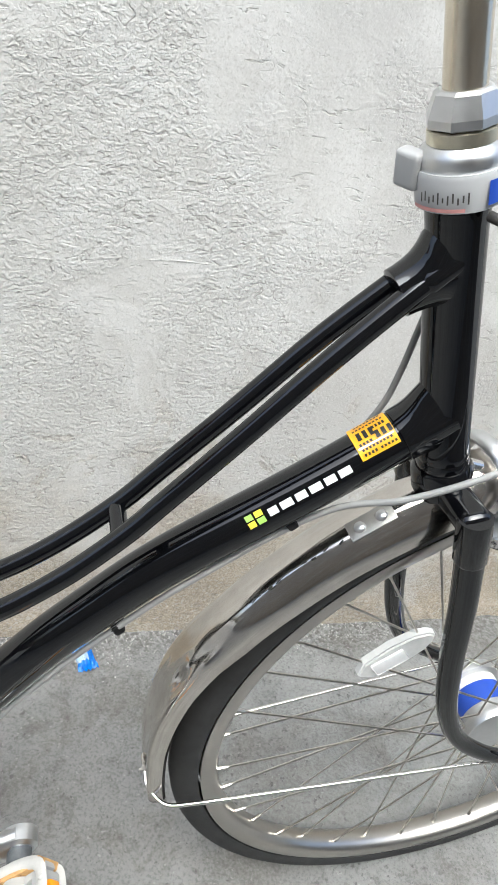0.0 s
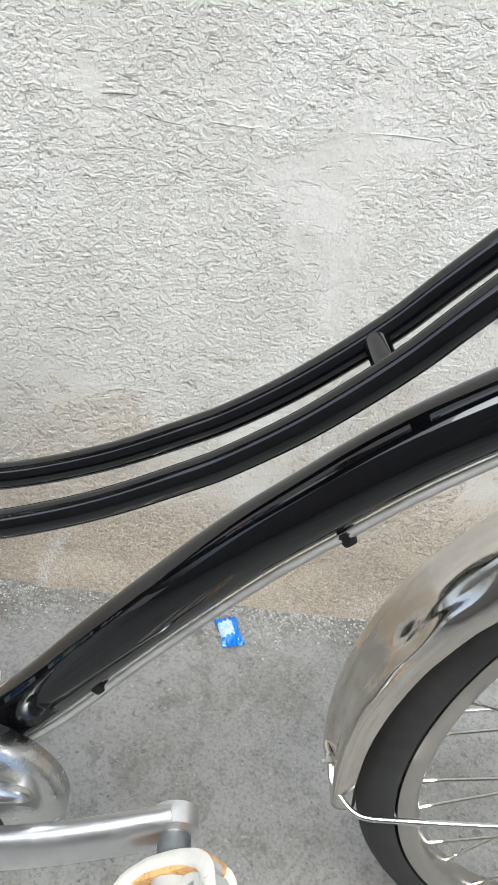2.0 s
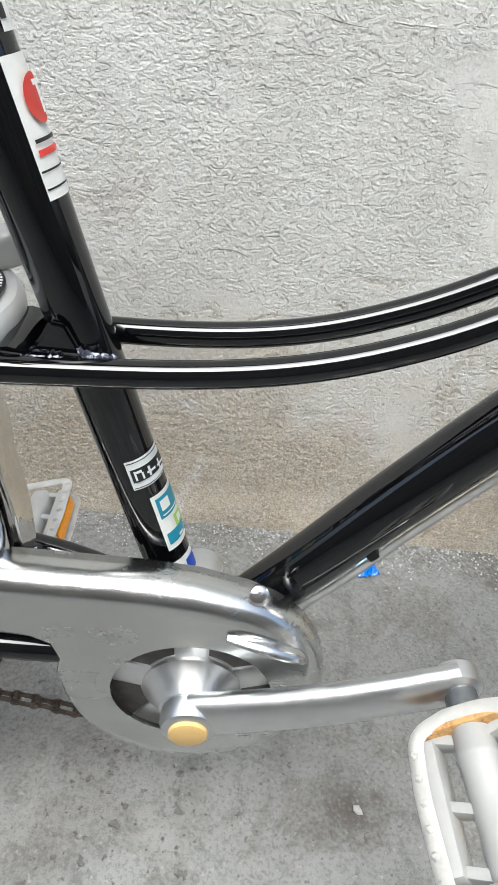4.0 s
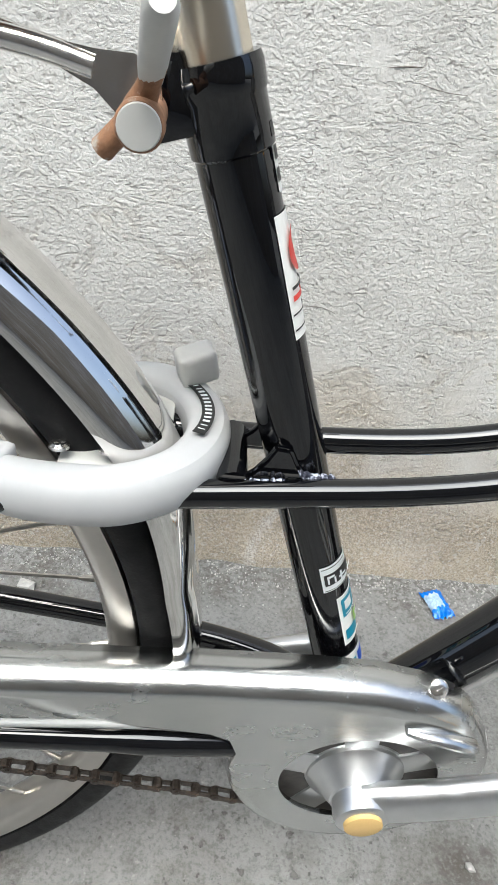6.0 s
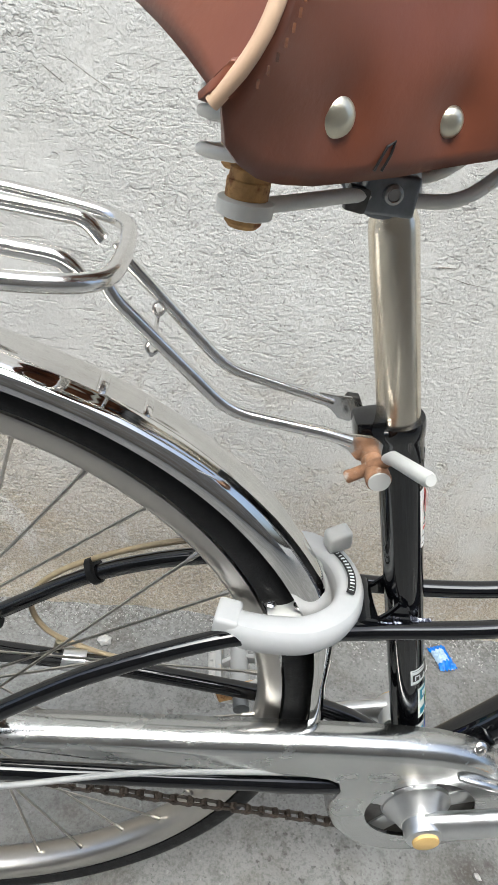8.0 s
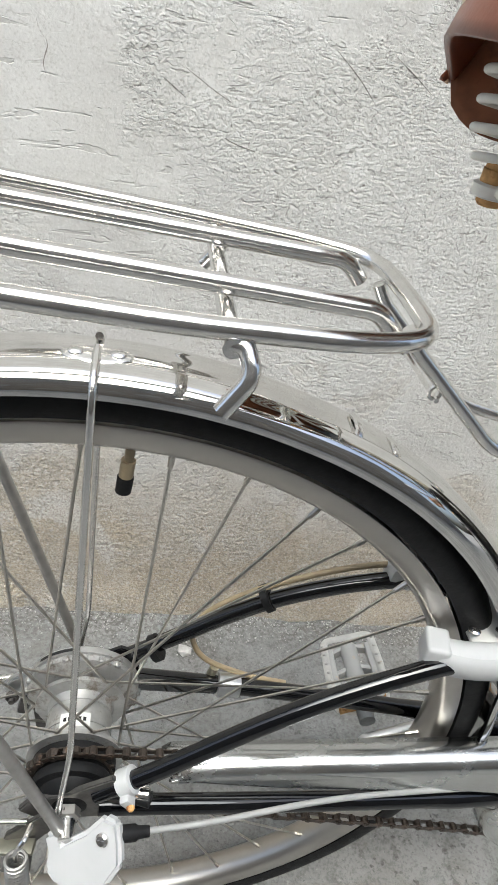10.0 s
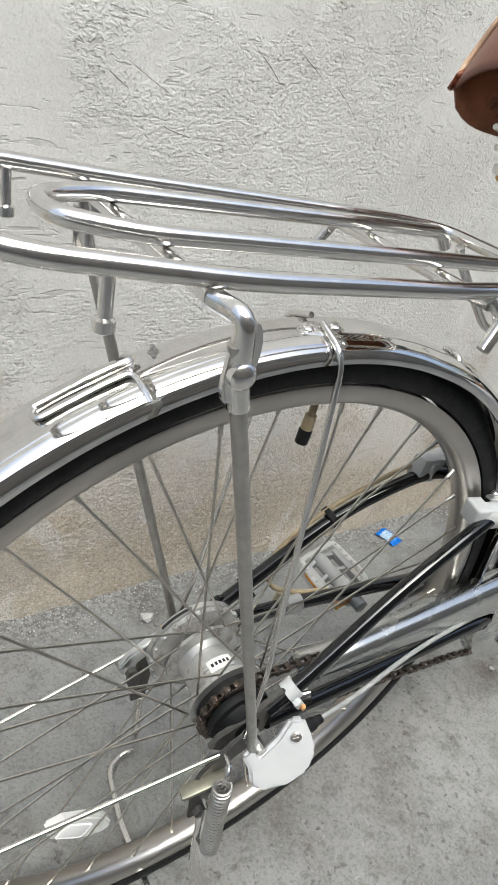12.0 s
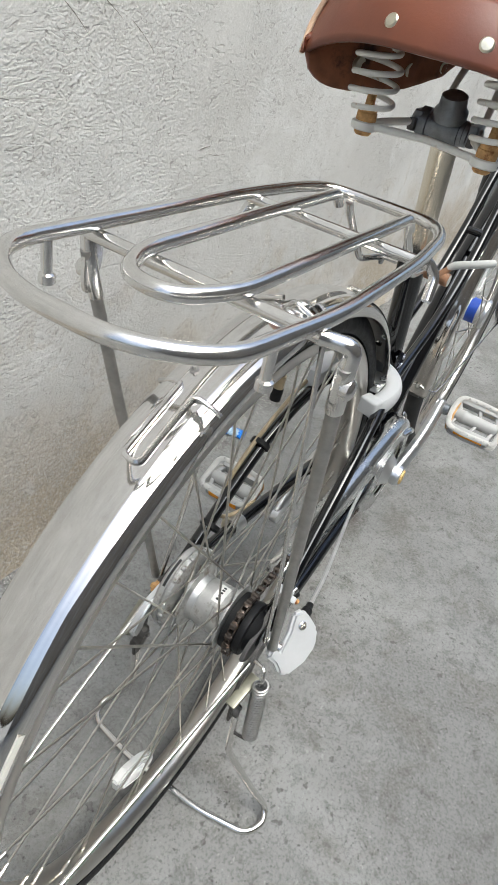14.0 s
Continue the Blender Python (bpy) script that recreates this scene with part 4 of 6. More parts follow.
def build_steering():
    top = HEAD_HIGH
    hs = part("headset", spun([(0.004, 0.0205), (0.0075, 0.0222), (0.0135, 0.0226), (0.0165, 0.0215), (0.0195, 0.0185), (0.02, 0.017)], top, STEER, 36), M_ALLOY, bike, "bright headset cups and lock nut")
    part("spacer", spun([(0.0195, 0.0172), (0.02, 0.0182), (0.0262, 0.0182), (0.0268, 0.0172)], top, STEER, 36), M_RIVET, hs)
    part("lock_nut", spun([(0.0272, 0.0175), (0.0282, 0.0194), (0.0325, 0.0194), (0.043, 0.0158), (0.0445, 0.0135)], top, STEER, 8), M_ALLOY, hs, smooth=False)
    part("lower_cup", spun([(-0.012, 0.018), (-0.009, 0.0192), (-0.003, 0.0192), (0.0, 0.018)], HEAD_LOW, STEER, 32), M_BLACK, hs)
    part("handlebar_stem", spun([(0.03, 0.0112), (0.24, 0.0112), (0.245, 0.0095), (0.245, 0)], top, STEER, 28), M_POST, bike, "worn steel handlebar stem")
    ring = part("steering_lock_band", spun([(-0.012, 0.0205), (-0.011, 0.0232), (0.006, 0.0245), (0.0085, 0.0235), (0.0085, 0.0215)], top, STEER, 40), M_PLASTIC, bike, "white plastic steering lock band with printed bars")
    tilt = STEER.to_track_quat("Z", "Y").to_matrix().to_4x4()
    part("lock_lug", block((0.01, 0.016, 0.02), Matrix.Translation(top - STEER * 0.001 + Vector((-0.0265, 0.008, 0))) @ pose(0, 0, 0, 0, -19.5, 25), 0.003, 3), M_PLASTIC, ring)
    for k in range(11):
        a = 18 - k * 6.0
        part("print_bar", patch(top - STEER * 0.012, top, 0.0238, 0.0065 + 0.001 * (k % 2), 0.0125 - 0.0012 * (k % 3), a - 36, a - 34.0, 1, 2, 0.0012), M_DARK, ring)
    part("red_line", patch(top - STEER * 0.012, top, 0.0237, 0.0022, 0.0042, -95, -20, 1, 14, 0.0008), M_PINK, ring)
    part("blue_print", patch(top - STEER * 0.012, top, 0.0238, 0.004, 0.0165, 8, 48, 1, 10, 0.0012), M_BLUEPR, ring)
    part("key_bolt", spun([(0, 0.003), (0.02, 0.003), (0.021, 0.0)], top + Vector((0.012, -0.022, -0.012)), (0.3, -1, 0), 12), M_DARK, ring)
    # front brake, its cable and lamp bracket
    br = part("front_brake", tube(bent([(0.9480, -0.034, 0.6440), (0.9550, -0.037, 0.6790), (0.9450, -0.016, 0.7040), (0.9410, 0.016, 0.7040), (0.9550, 0.037, 0.6790), (0.9480, 0.034, 0.6440)], 0.014), 0.0052, 12, flat=1.4), M_ALLOY, bike, "silver caliper front brake")
    for s in (-1, 1):
        part("brake_pad", block((0.0476, 0.01, 0.0110), pose(0.958, 0.024 * s, 0.634, 0, 20, 0), 0.002), M_TYRE, br)
        part("pad_bolt", hexagon((0.9510, 0.036 * s, 0.6440), (0.0012, s, 0.0000), 0.005, 0.006), M_STEEL, br)
    part("pivot_bolt", spun([(0, 0.006), (0.03, 0.006), (0.031, 0.009), (0.036, 0.009), (0.036, 0)], (0.9280, 0, 0.6860), (0.9730, 0, -0.2110), 16), M_STEEL, br)
    part("brake_arm", tube(smooth_path([(0.9490, -0.02, 0.7010), (0.9580, -0.035, 0.7310), (0.9510, -0.045, 0.7450)], 6), 0.0042, 10, flat=1.5), M_ALLOY, br)
    under = []
    for k in range(6, 0, -1):
        p, d = Vector(DOWN[k]), (Vector(DOWN[k + 1]) - Vector(DOWN[k - 1])).normalized()
        under.append(p + Vector((d.z, 0, -d.x)) * 0.019 + Vector((0, -0.0115, 0)))
    part("brake_cable", tube(smooth_path([(0.9630, -0.05, 0.7440), (0.9031, -0.047, 0.7080), (0.8640, -0.034, 0.6790), *under, (0.4924, -0.014, 0.2963)], 7), 0.0025, 10), M_CABLE, bike, "grey cable housing along the down tube")
    part("gear_cable", tube(smooth_path([(0.8584, 0.02, 0.9187), (0.8700, 0.027, 0.8388), (0.8640, 0.0225, 0.7830), (0.8610, 0.0205, 0.7480), (0.8560, 0.0205, 0.7180), (0.8380, 0.0225, 0.6780), (0.8050, 0.02, 0.6420), (0.7720, 0.012, 0.6130), (0.7212, 0.005, 0.5637), (0.6838, 0.004, 0.5235), (0.6322, 0.004, 0.4699), (0.5753, 0.004, 0.4000), (0.5207, 0.01, 0.3295)], 7), 0.0024, 10), M_CABLE, bike, "grey gear cable beside the head tube")
    for x, z in ((0.8, 0.638), (0.6885, 0.5345), (0.5695, 0.395)):
        part("cable_clip", block((0.008, 0.02, 0.009), pose(x, -0.004, z - 0.001, 0, -46, 0), 0.002), M_TYRE, bike)


def build_chain_case():
    """Pressed aluminium cover: a flat face with a round end, a window for the crank and turned-in edges."""
    c, r, hole = (0.469, 0.289), 0.088, 0.0525
    top = [(0.068, 0.37), (0.075, 0.377), (0.15, 0.379), (0.25, 0.3805), (0.36, 0.3835), (0.43, 0.383), (0.465, 0.3805)]
    front = [(c[0] + r * math.cos(radians(a)), c[1] + r * math.sin(radians(a))) for a in range(80, -176, -5)]
    low = [(0.3825, 0.300), (0.385, 0.315), (0.38, 0.329), (0.368, 0.335), (0.33, 0.3395), (0.25, 0.344), (0.161, 0.351), (0.1, 0.36), (0.075, 0.364)]
    line = top + front + low
    n = len(line)
    bm = bmesh.new()
    mid = []
    for i, (x, z) in enumerate(line):
        px, pz = line[i - 1]
        qx, qz = line[(i + 1) % n]
        t = Vector((qx - px, qz - pz)).normalized()
        mid.append(Vector((-t.y, t.x)) * -1)
    lower = n - len(low)

    def row(inset, y, low_y=None):
        return [bm.verts.new((line[i][0] + mid[i].x * inset * (0.35 if i >= lower else 1), (low_y if (i >= lower and low_y is not None) else y), line[i][1] + mid[i].y * inset * (0.35 if i >= lower else 1))) for i in range(n)]

    rows = [row(0.016, -0.0475, -0.0475), row(0.0115, -0.0478, -0.0477), row(0.006, -0.0452, -0.0476), row(0.0022, -0.0405, -0.0472), row(0.0004, -0.034, -0.046), row(0.0, -0.0215, -0.044)]
    for a, b in zip(rows, rows[1:]):
        for i in range(n):
            bm.faces.new((a[i], a[(i + 1) % n], b[(i + 1) % n], b[i]))
    rim = [bm.verts.new((BB.x + hole * math.cos(radians(7.5 * k)), -0.0475, BB.z + 0.004 + hole * 0.93 * math.sin(radians(7.5 * k)))) for k in range(48)]
    lip = [bm.verts.new((BB.x + (hole + 0.001) * math.cos(radians(7.5 * k)), -0.0435, BB.z + 0.004 + (hole + 0.001) * 0.93 * math.sin(radians(7.5 * k)))) for k in range(48)]
    for k in range(48):
        bm.faces.new((rim[k], rim[(k + 1) % 48], lip[(k + 1) % 48], lip[k]))
    edges = [bm.edges.get((rows[0][i], rows[0][(i + 1) % n])) for i in range(n)] + [bm.edges.get((rim[k], rim[(k + 1) % 48])) for k in range(48)]
    bmesh.ops.triangle_fill(bm, use_beauty=True, use_dissolve=False, edges=edges)
    bmesh.ops.recalc_face_normals(bm, faces=bm.faces[:])
    case = part("chain_case", bm, M_CASE, bike, "polished aluminium chain case with a round crank window")
    case.modifiers.new("thickness", "SOLIDIFY").thickness = 0.0009
    part("case_screw", screw_head((0.502, -0.034, 0.3735), (0.15, -0.75, 0.65), 0.0062, 0.003), M_STEEL, case)
    part("case_screw", screw_head((0.079, -0.047, 0.369), (0, -1, 0.2), 0.005, 0.003), M_STEEL, case)
    swage = smooth_path([(0.486, -0.0465, 0.3495), (0.51, -0.0485, 0.346), (0.53, -0.0475, 0.338), (0.538, -0.045, 0.33)], 6)
    m = len(swage)
    part("pressed_rib", tube(swage, [0.0015 + 0.0065 * math.sin(math.pi * min(1, 0.15 + 0.8 * i / (m - 1))) for i in range(m)], 14, flat=0.5), M_CASE, case)


def build_crankset():
    cs = part("chainring", spun([(-0.0385, 0.048), (-0.0385, 0.066), (-0.0365, 0.0665), (-0.0355, 0.066), (-0.0355, 0.048)], BB, (0, 1, 0), 66), M_DARK, bike, "dark steel chainring behind the window")
    bm = bmesh.new()
    lathe(bm, [(-0.0405, 0.0), (-0.0405, 0.02), (-0.0395, 0.0335), (-0.0375, 0.0345), (-0.0365, 0.0)], BB, (0, 1, 0), 40)
    for k in range(5):
        a = 22 + 72 * k
        box(bm, (0.034, 0.0035, 0.022), Matrix.Translation(arc(BB, 0.04, a, -0.0385)) @ pose(0, 0, 0, 0, -a, 0), 0.0012)
    part("spider_boss", spun([(0.0395, 0.033), (0.042, 0.0325), (0.0475, 0.026), (0.057, 0.0195), (0.058, 0.0)], BB, (0, -1, 0), 36), M_ALLOY, cs)
    part("spider", bm, M_ALLOY, cs, "satin five-arm spider")
    for side, name in ((-1, "crank_arm"), (1, "crank_arm")):
        d = Vector((0.926, 0, 0.378)) * (-side)
        up = Vector((0, 1, 0)) * side
        y0 = 0.06 * side
        line, rad = [], []
        for k in range(13):
            t = k / 12
            line.append(BB + d * (0.004 + 0.166 * t) + Vector((0, y0 + side * (0.006 * t + 0.004 * math.sin(math.pi * t)), 0)))
            rad.append(0.0105 - 0.0012 * t)
        arm = bmesh.new()
        sweep(arm, line, rad, 20, flat=1.72, up=(0, 1, 0))
        lathe(arm, [(-0.021, 0.012), (-0.02, 0.0165), (0.006, 0.0185), (0.0105, 0.017), (0.012, 0.0145), (0.012, 0.0)], BB + Vector((0, y0, 0)), (0, side, 0), 32)
        lathe(arm, [(-0.0085, 0.009), (-0.007, 0.0138), (0.005, 0.0138), (0.0075, 0.011), (0.008, 0.0)], BB + d * 0.168 + Vector((0, y0 + side * 0.006, 0)), (0, side, 0), 28)
        ob = part(name, arm, M_ALLOY, bike, "satin aluminium crank arm")
        part("crank_cap", spun([(0.0115, 0.0125), (0.0145, 0.0122), (0.0152, 0.0105), (0.0152, 0)], BB + Vector((0, y0, 0)), (0, side, 0), 28), M_CAP, ob, "yellowed plastic crank cap")
        build_pedal(BB + d * 0.168 + Vector((0, y0 + side * 0.017 + (0.018 if side > 0 else 0), 0.008 if side > 0 else 0)), side, 40 if side < 0 else 20)


def build_pedal(base, side, tilt):
    """A plastic pedal with toothed metal cages and amber reflectors, on its spindle."""
    m = Matrix.Translation(base) @ pose(0, 0, 0, 0, -tilt, 0) @ Matrix.Diagonal((1, -side, 1, 1))
    p = bmesh.new()
    lathe(p, [(0.012, 0.0095), (0.016, 0.0115), (0.032, 0.0118), (0.033, 0.0122), (0.036, 0.0122), (0.037, 0.0115), (0.07, 0.0108), (0.092, 0.011), (0.096, 0.008), (0.096, 0)], (0, 0, 0), (0, -1, 0), 24)
    bmesh.ops.transform(p, matrix=m, verts=p.verts[:])
    ped = part("pedal", p, M_PEDAL, bike, "white plastic pedal with rust-stained toothed cage")
    for s in (-1, 1):
        part("side_rail", transformed(block((0.011, 0.068, 0.021), pose(0.0255 * s, -0.056, 0), 0.003), m), M_PEDAL, ped)
        for y in (-0.022, -0.058, -0.088):
            part("web", transformed(block((0.03, 0.006, 0.012), pose(0.015 * s, y, 0, 0, 0, 18 * s), 0.002), m), M_PEDAL, ped)
    part("spindle", transformed(spun([(-0.008, 0.0095), (0.006, 0.0098), (0.008, 0.008), (0.01, 0.0075)], (0, 0, 0), (0, -1, 0), 18), m), M_IRON, ped)
    part("rust_collar", transformed(spun([(0.008, 0.008), (0.009, 0.0098), (0.0135, 0.0105), (0.0145, 0.009)], (0, 0, 0), (0, -1, 0), 18), m), M_DRUST, ped)
    for z in (-0.0115, 0.0115):
        cage = bmesh.new()
        loop = bent([(-0.01, -0.013, z), (-0.0295, -0.018, z), (-0.032, -0.05, z), (-0.0295, -0.1, z), (0.0295, -0.1, z), (0.032, -0.05, z), (0.0295, -0.018, z), (0.01, -0.013, z), (-0.01, -0.013, z)], 0.009, 4)
        sweep(cage, loop[:-1], 0.0021, 8, closed=True, flat=2.2, up=(0, 0, 1))
        for y in range(6):
            for s in (-1, 1):
                box(cage, (0.0045, 0.004, 0.003), pose(0.0312 * s, -0.03 - 0.0125 * y, z * 1.18), 0.0012, 1)
        part("cage", transformed(cage, m), M_CAGE, ped, "corroded toothed pedal cage")
    part("inner_plate", transformed(block((0.057, 0.007, 0.025), pose(0, -0.0165, 0), 0.002), m), M_RUST, ped, "rust-stained inner pedal plate")
    for s in (-1, 1):
        part("pedal_reflector", transformed(block((0.003, 0.052, 0.0115), pose(0.0318 * s, -0.056, 0), 0.001), m), M_AMBER, ped, "amber pedal reflector")


def build_chain():
    """Lower run of the chain, link by link, and its wraps round both sprockets."""
    y = -0.0365
    run = smooth_path([(-0.0008, y, 0.3205), (0.0516, y, 0.3085), (0.1359, y, 0.2919), (0.2803, y, 0.2633), (0.3641, y, 0.2473), (0.4370, y, 0.2253), (0.4716, y, 0.2176)], 40)
    wrap = bmesh.new()
    for k in range(9):
        a = 95 + 21 * k
        box(wrap, (0.0105, 0.0065, 0.0075), Matrix.Translation(arc(REAR, 0.0335, a, y)) @ pose(0, 0, 0, 0, 90 - a, 0), 0.0025, 2)
    chain = part("chain", wrap, M_CHAIN, bike, "dark oily roller chain")
    meshes = []
    for wide in (0, 1):
        bm = bmesh.new()
        for s in (-1, 1):
            g = 0.0031 if wide else 0.0021
            for x in (-0.00635, 0.00635):
                lathe(bm, [(-0.0005, 0.0036), (0.0005, 0.0036)], (x, g * s, 0), (0, 1, 0), 10)
            box(bm, (0.0127, 0.001, 0.0046), pose(0, g * s, 0))
        if wide:
            for x in (-0.00635, 0.00635):
                lathe(bm, [(-0.0043, 0.0018), (0.0043, 0.0018)], (x, 0, 0), (0, 1, 0), 8)
        else:
            for x in (-0.00635, 0.00635):
                lathe(bm, [(-0.002, 0.0037), (0.002, 0.0037)], (x, 0, 0), (0, 1, 0), 10)
        me = bpy.data.meshes.new("link")
        bm.to_mesh(me)
        bm.free()
        me.materials.append(M_CHAIN)
        meshes.append(me)
    dist, i, k = 0.0, 0, 0
    last = run[0]
    for p in run[1:]:
        if (p - last).length >= 0.0127:
            d = p - last
            put("link", meshes[k % 2], None, chain, at=Matrix.Translation((last + p) / 2) @ pose(0, 0, 0, 0, -math.degrees(math.atan2(d.z, d.x)), 0))
            last, k = p, k + 1
    for j in range(9):
        a = 84 + 21.5 * j
        put("link", meshes[j % 2], None, chain, at=Matrix.Translation(arc(REAR, 0.0335, a, y - 0.0005)) @ pose(0, 0, 0, 0, 90 - a, 0))
    for j in range(7):
        put("link", meshes[j % 2], None, chain, at=pose(0.008 + 0.0127 * j, y, 0.389 - 0.0012 * j, 0, 5.4, 0))
    for j in range(17):
        a = 262 - 12.0 * j
        put("link", meshes[(k + j) % 2], None, chain, at=Matrix.Translation(arc(BB, 0.0665, a, y)) @ pose(0, 0, 0, 0, 90 - a, 0))


def build_seat():
    post = part("seat_post", spun([(-0.06, 0.0138), (0.121, 0.0138), (0.126, 0.0132), (0.13, 0.0118), (0.135, 0.0108), (0.135, 0)], SEAT_HIGH, SEAT, 32), M_POST, bike, "worn steel seat post with rust specks")
    clamp = part("seat_clamp_bolt", spun([(-0.03, 0.004), (0.03, 0.004)], (0.3205, 0, 0.666), (0, -1, 0), 12), M_STEEL, bike)
    part("clamp_barrel", spun([(0.022, 0.0055), (0.0225, 0.0064), (0.043, 0.0068), (0.0445, 0.0076), (0.05, 0.0076), (0.051, 0.007), (0.051, 0)], (0.3205, 0, 0.666), (0, -1, 0), 24), M_DRUST, clamp, "rusted clamp barrel with a pale end")
    part("barrel_end", spun([(0.0512, 0.0068), (0.0518, 0.0064), (0.0518, 0)], (0.3205, 0, 0.666), (0, -1, 0), 24), M_GREYPL, clamp)
    lev = part("clamp_lever", tube(smooth_path([(0.307, -0.034, 0.655), (0.319, -0.04, 0.669), (0.325, -0.05, 0.683)], 5), [0.0042, 0.004, 0.004, 0.004, 0.0044, 0.005, 0.0046, 0.004, 0.0035, 0.0035, 0.0035], 12), M_DRUST, clamp, "rusty clamp lever")
    part("lever_grip", tube([(0.323, -0.045, 0.678), (0.324, -0.05, 0.683), (0.329, -0.088, 0.698), (0.3295, -0.091, 0.6995)], [0.0036, 0.0044, 0.0044, 0.0032], 16), M_GREYPL, lev, "pale grey lever grip")
    part("clamp_ear", block((0.02, 0.024, 0.028), pose(0.3245, 0.0, 0.668, 0, -18, 0), 0.004), M_BLACK, clamp)
    part("clamp_nut", hexagon((0.3185, 0.03, 0.669), (0, 1, 0), 0.0075, 0.007), M_DARK, clamp)
    build_saddle()


def saddle_half(x):
    """Half width and hem height of the leather at x, from the tail to the nose."""
    w = float(np.interp(x, (0.2, 0.206, 0.214, 0.225, 0.242, 0.27, 0.294, 0.345, 0.4, 0.45), (0.13, 0.125, 0.118, 0.108, 0.0955, 0.078, 0.0635, 0.045, 0.032, 0.02)))
    hem = float(np.interp(x, (0.2, 0.206, 0.214, 0.225, 0.24, 0.277, 0.322, 0.351, 0.45), (0.855, 0.842, 0.834, 0.8305, 0.8297, 0.834, 0.8435, 0.854, 0.895)))
    return w, hem


SADDLE_TOP = 0.926
RIVETS = ((0.242, 0.8535, 0.0072), (0.294, 0.8555, 0.0062), (0.344, 0.861, 0.0058))


def saddle_tail(z):
    return 0.2 + 0.5 * max(0.0, z - 0.85)


def build_saddle():
    x1, n, m = 0.45, 44, 36
    bm = bmesh.new()
    sections = []
    for i in range(n + 1):
        u = i / n
        xc = 0.2 + (x1 - 0.2) * u
        w, hem = saddle_half(xc)
        top = SADDLE_TOP - 0.012 * math.sin(math.pi * min(1, u * 1.05)) + 0.004 * u
        col = []
        for j in range(m + 1):
            v = -1 + 2 * j / m
            a = abs(v)
            if a < 0.48:
                y, z = w * 0.9 * math.sin(a / 0.48 * math.pi / 2), top - 0.018 * (a / 0.48) ** 2.6
            else:
                t = (a - 0.48) / 0.52
                y, z = w * (0.9 + 0.1 * math.sin(t * math.pi * 0.7)), (top - 0.018) * (1 - t) + hem * t
            x = xc + (saddle_tail(z) - 0.2) * (1 - u) ** 4 - 0.06 * max(0.0, 1 - (y / w) ** 2) * (1 - u) ** 3
            for rx, rz, r in RIVETS if a > 0.48 else ():
                y -= 0.0052 * math.exp(-((x - rx) / 0.011) ** 2 - ((z - rz - 0.003) / 0.013) ** 2)
            y += 0.0012 * noise.noise((x * 40, z * 40, 8 * (1 if v > 0 else -1)))
            y = math.copysign(y, v)
            col.append(bm.verts.new((x, y, z)))
        sections.append(col)
    for a, b in zip(sections, sections[1:]):
        for j in range(m):
            bm.faces.new((a[j], a[j + 1], b[j + 1], b[j]))
    bm.faces.new(sections[-1][::-1])
    rear = [v.co.copy() for v in sections[0]]
    bmesh.ops.recalc_face_normals(bm, faces=bm.faces[:])
    sad = part("saddle", bm, [M_LEATHER, M_SUEDE], bike, "sprung brown leather saddle with large rivets")
    thick = sad.modifiers.new("thickness", "SOLIDIFY")
    thick.thickness, thick.offset, thick.material_offset = 0.004, -1.0, 1
    # tail panel under the rear edge, with an arched hem
    tail = bmesh.new()
    grid = []
    for p in rear:
        v = p.y / 0.13
        zb = min(p.z - 0.0005, 0.88 - 0.024 * abs(v) ** 3)
        grid.append([tail.verts.new((saddle_tail(p.z + (zb - p.z) * k / 8) - 0.004 - 0.06 * (1 - v * v) - 0.004 * math.sin(k / 8 * math.pi) * (1 - v * v), p.y * 0.985, p.z + (zb - p.z) * k / 8)) for k in range(9)])
    for a, b in zip(grid, grid[1:]):
        for k in range(8):
            tail.faces.new((a[k], a[k + 1], b[k + 1], b[k]))
    bmesh.ops.recalc_face_normals(tail, faces=tail.faces[:])
    tp = part("tail_panel", tail, M_LEATHER, sad)
    tp.modifiers.new("thickness", "SOLIDIFY").thickness = 0.004
    for s in (-1, 1):
        part("rivet", spun([(-0.004, 0.0065), (0.001, 0.0065), (0.003, 0.0045), (0.0034, 0)], (saddle_tail(0.896) - 0.0595, 0.039 * s, 0.896), (-1, 0.25 * s, 0.45), 22), M_RIVET, sad, "tarnished domed rivet")
        for rx, rz, r in RIVETS:
            w, hem = saddle_half(rx)
            part("rivet", spun([(-0.004, r), (0.001, r), (0.003, r * 0.75), (0.0038, r * 0.35), (0.004, 0)], (rx, s * (w * 0.985 - 0.003), rz), (0.25, s, 0.1), 24), M_RIVET, sad, "tarnished domed rivet")
        half = rear[: m // 2 + 1] if s < 0 else rear[m // 2:][::-1]
        rim = smooth_path([p + Vector((-0.003, 0.0015 * s, 0)) for p in half[:-2]], 3)
        pip = part("piping", tube(rim, 0.0025, 12), M_PIPING, sad, "tan piping along the saddle edge")
        for k in range(4, 46, 2):
            p = rim[k]
            part("stitch", block((0.0008, 0.0008, 0.0024), Matrix.Translation(p + Vector((0.007, s * 0.0016, 0)))), M_SUEDE, pip)
        coil = []
        base = Vector((0.2175, 0.059 * s, 0.8245))
        for k in range(91):
            a = k / 90 * 2 * math.pi * 3.6 + (0.6 if s < 0 else 2.2)
            r = 0.021 - 0.006 * max(0, k - 78) / 12 - 0.006 * max(0, 10 - k) / 10
            coil.append(base + Vector((r * math.cos(a) - 0.004 * k / 90, r * math.sin(a), 0.05 * k / 90)))
        sp = part("spring", tube(coil, 0.0025, 10), M_CREAM, sad, "cream enamelled coil spring")
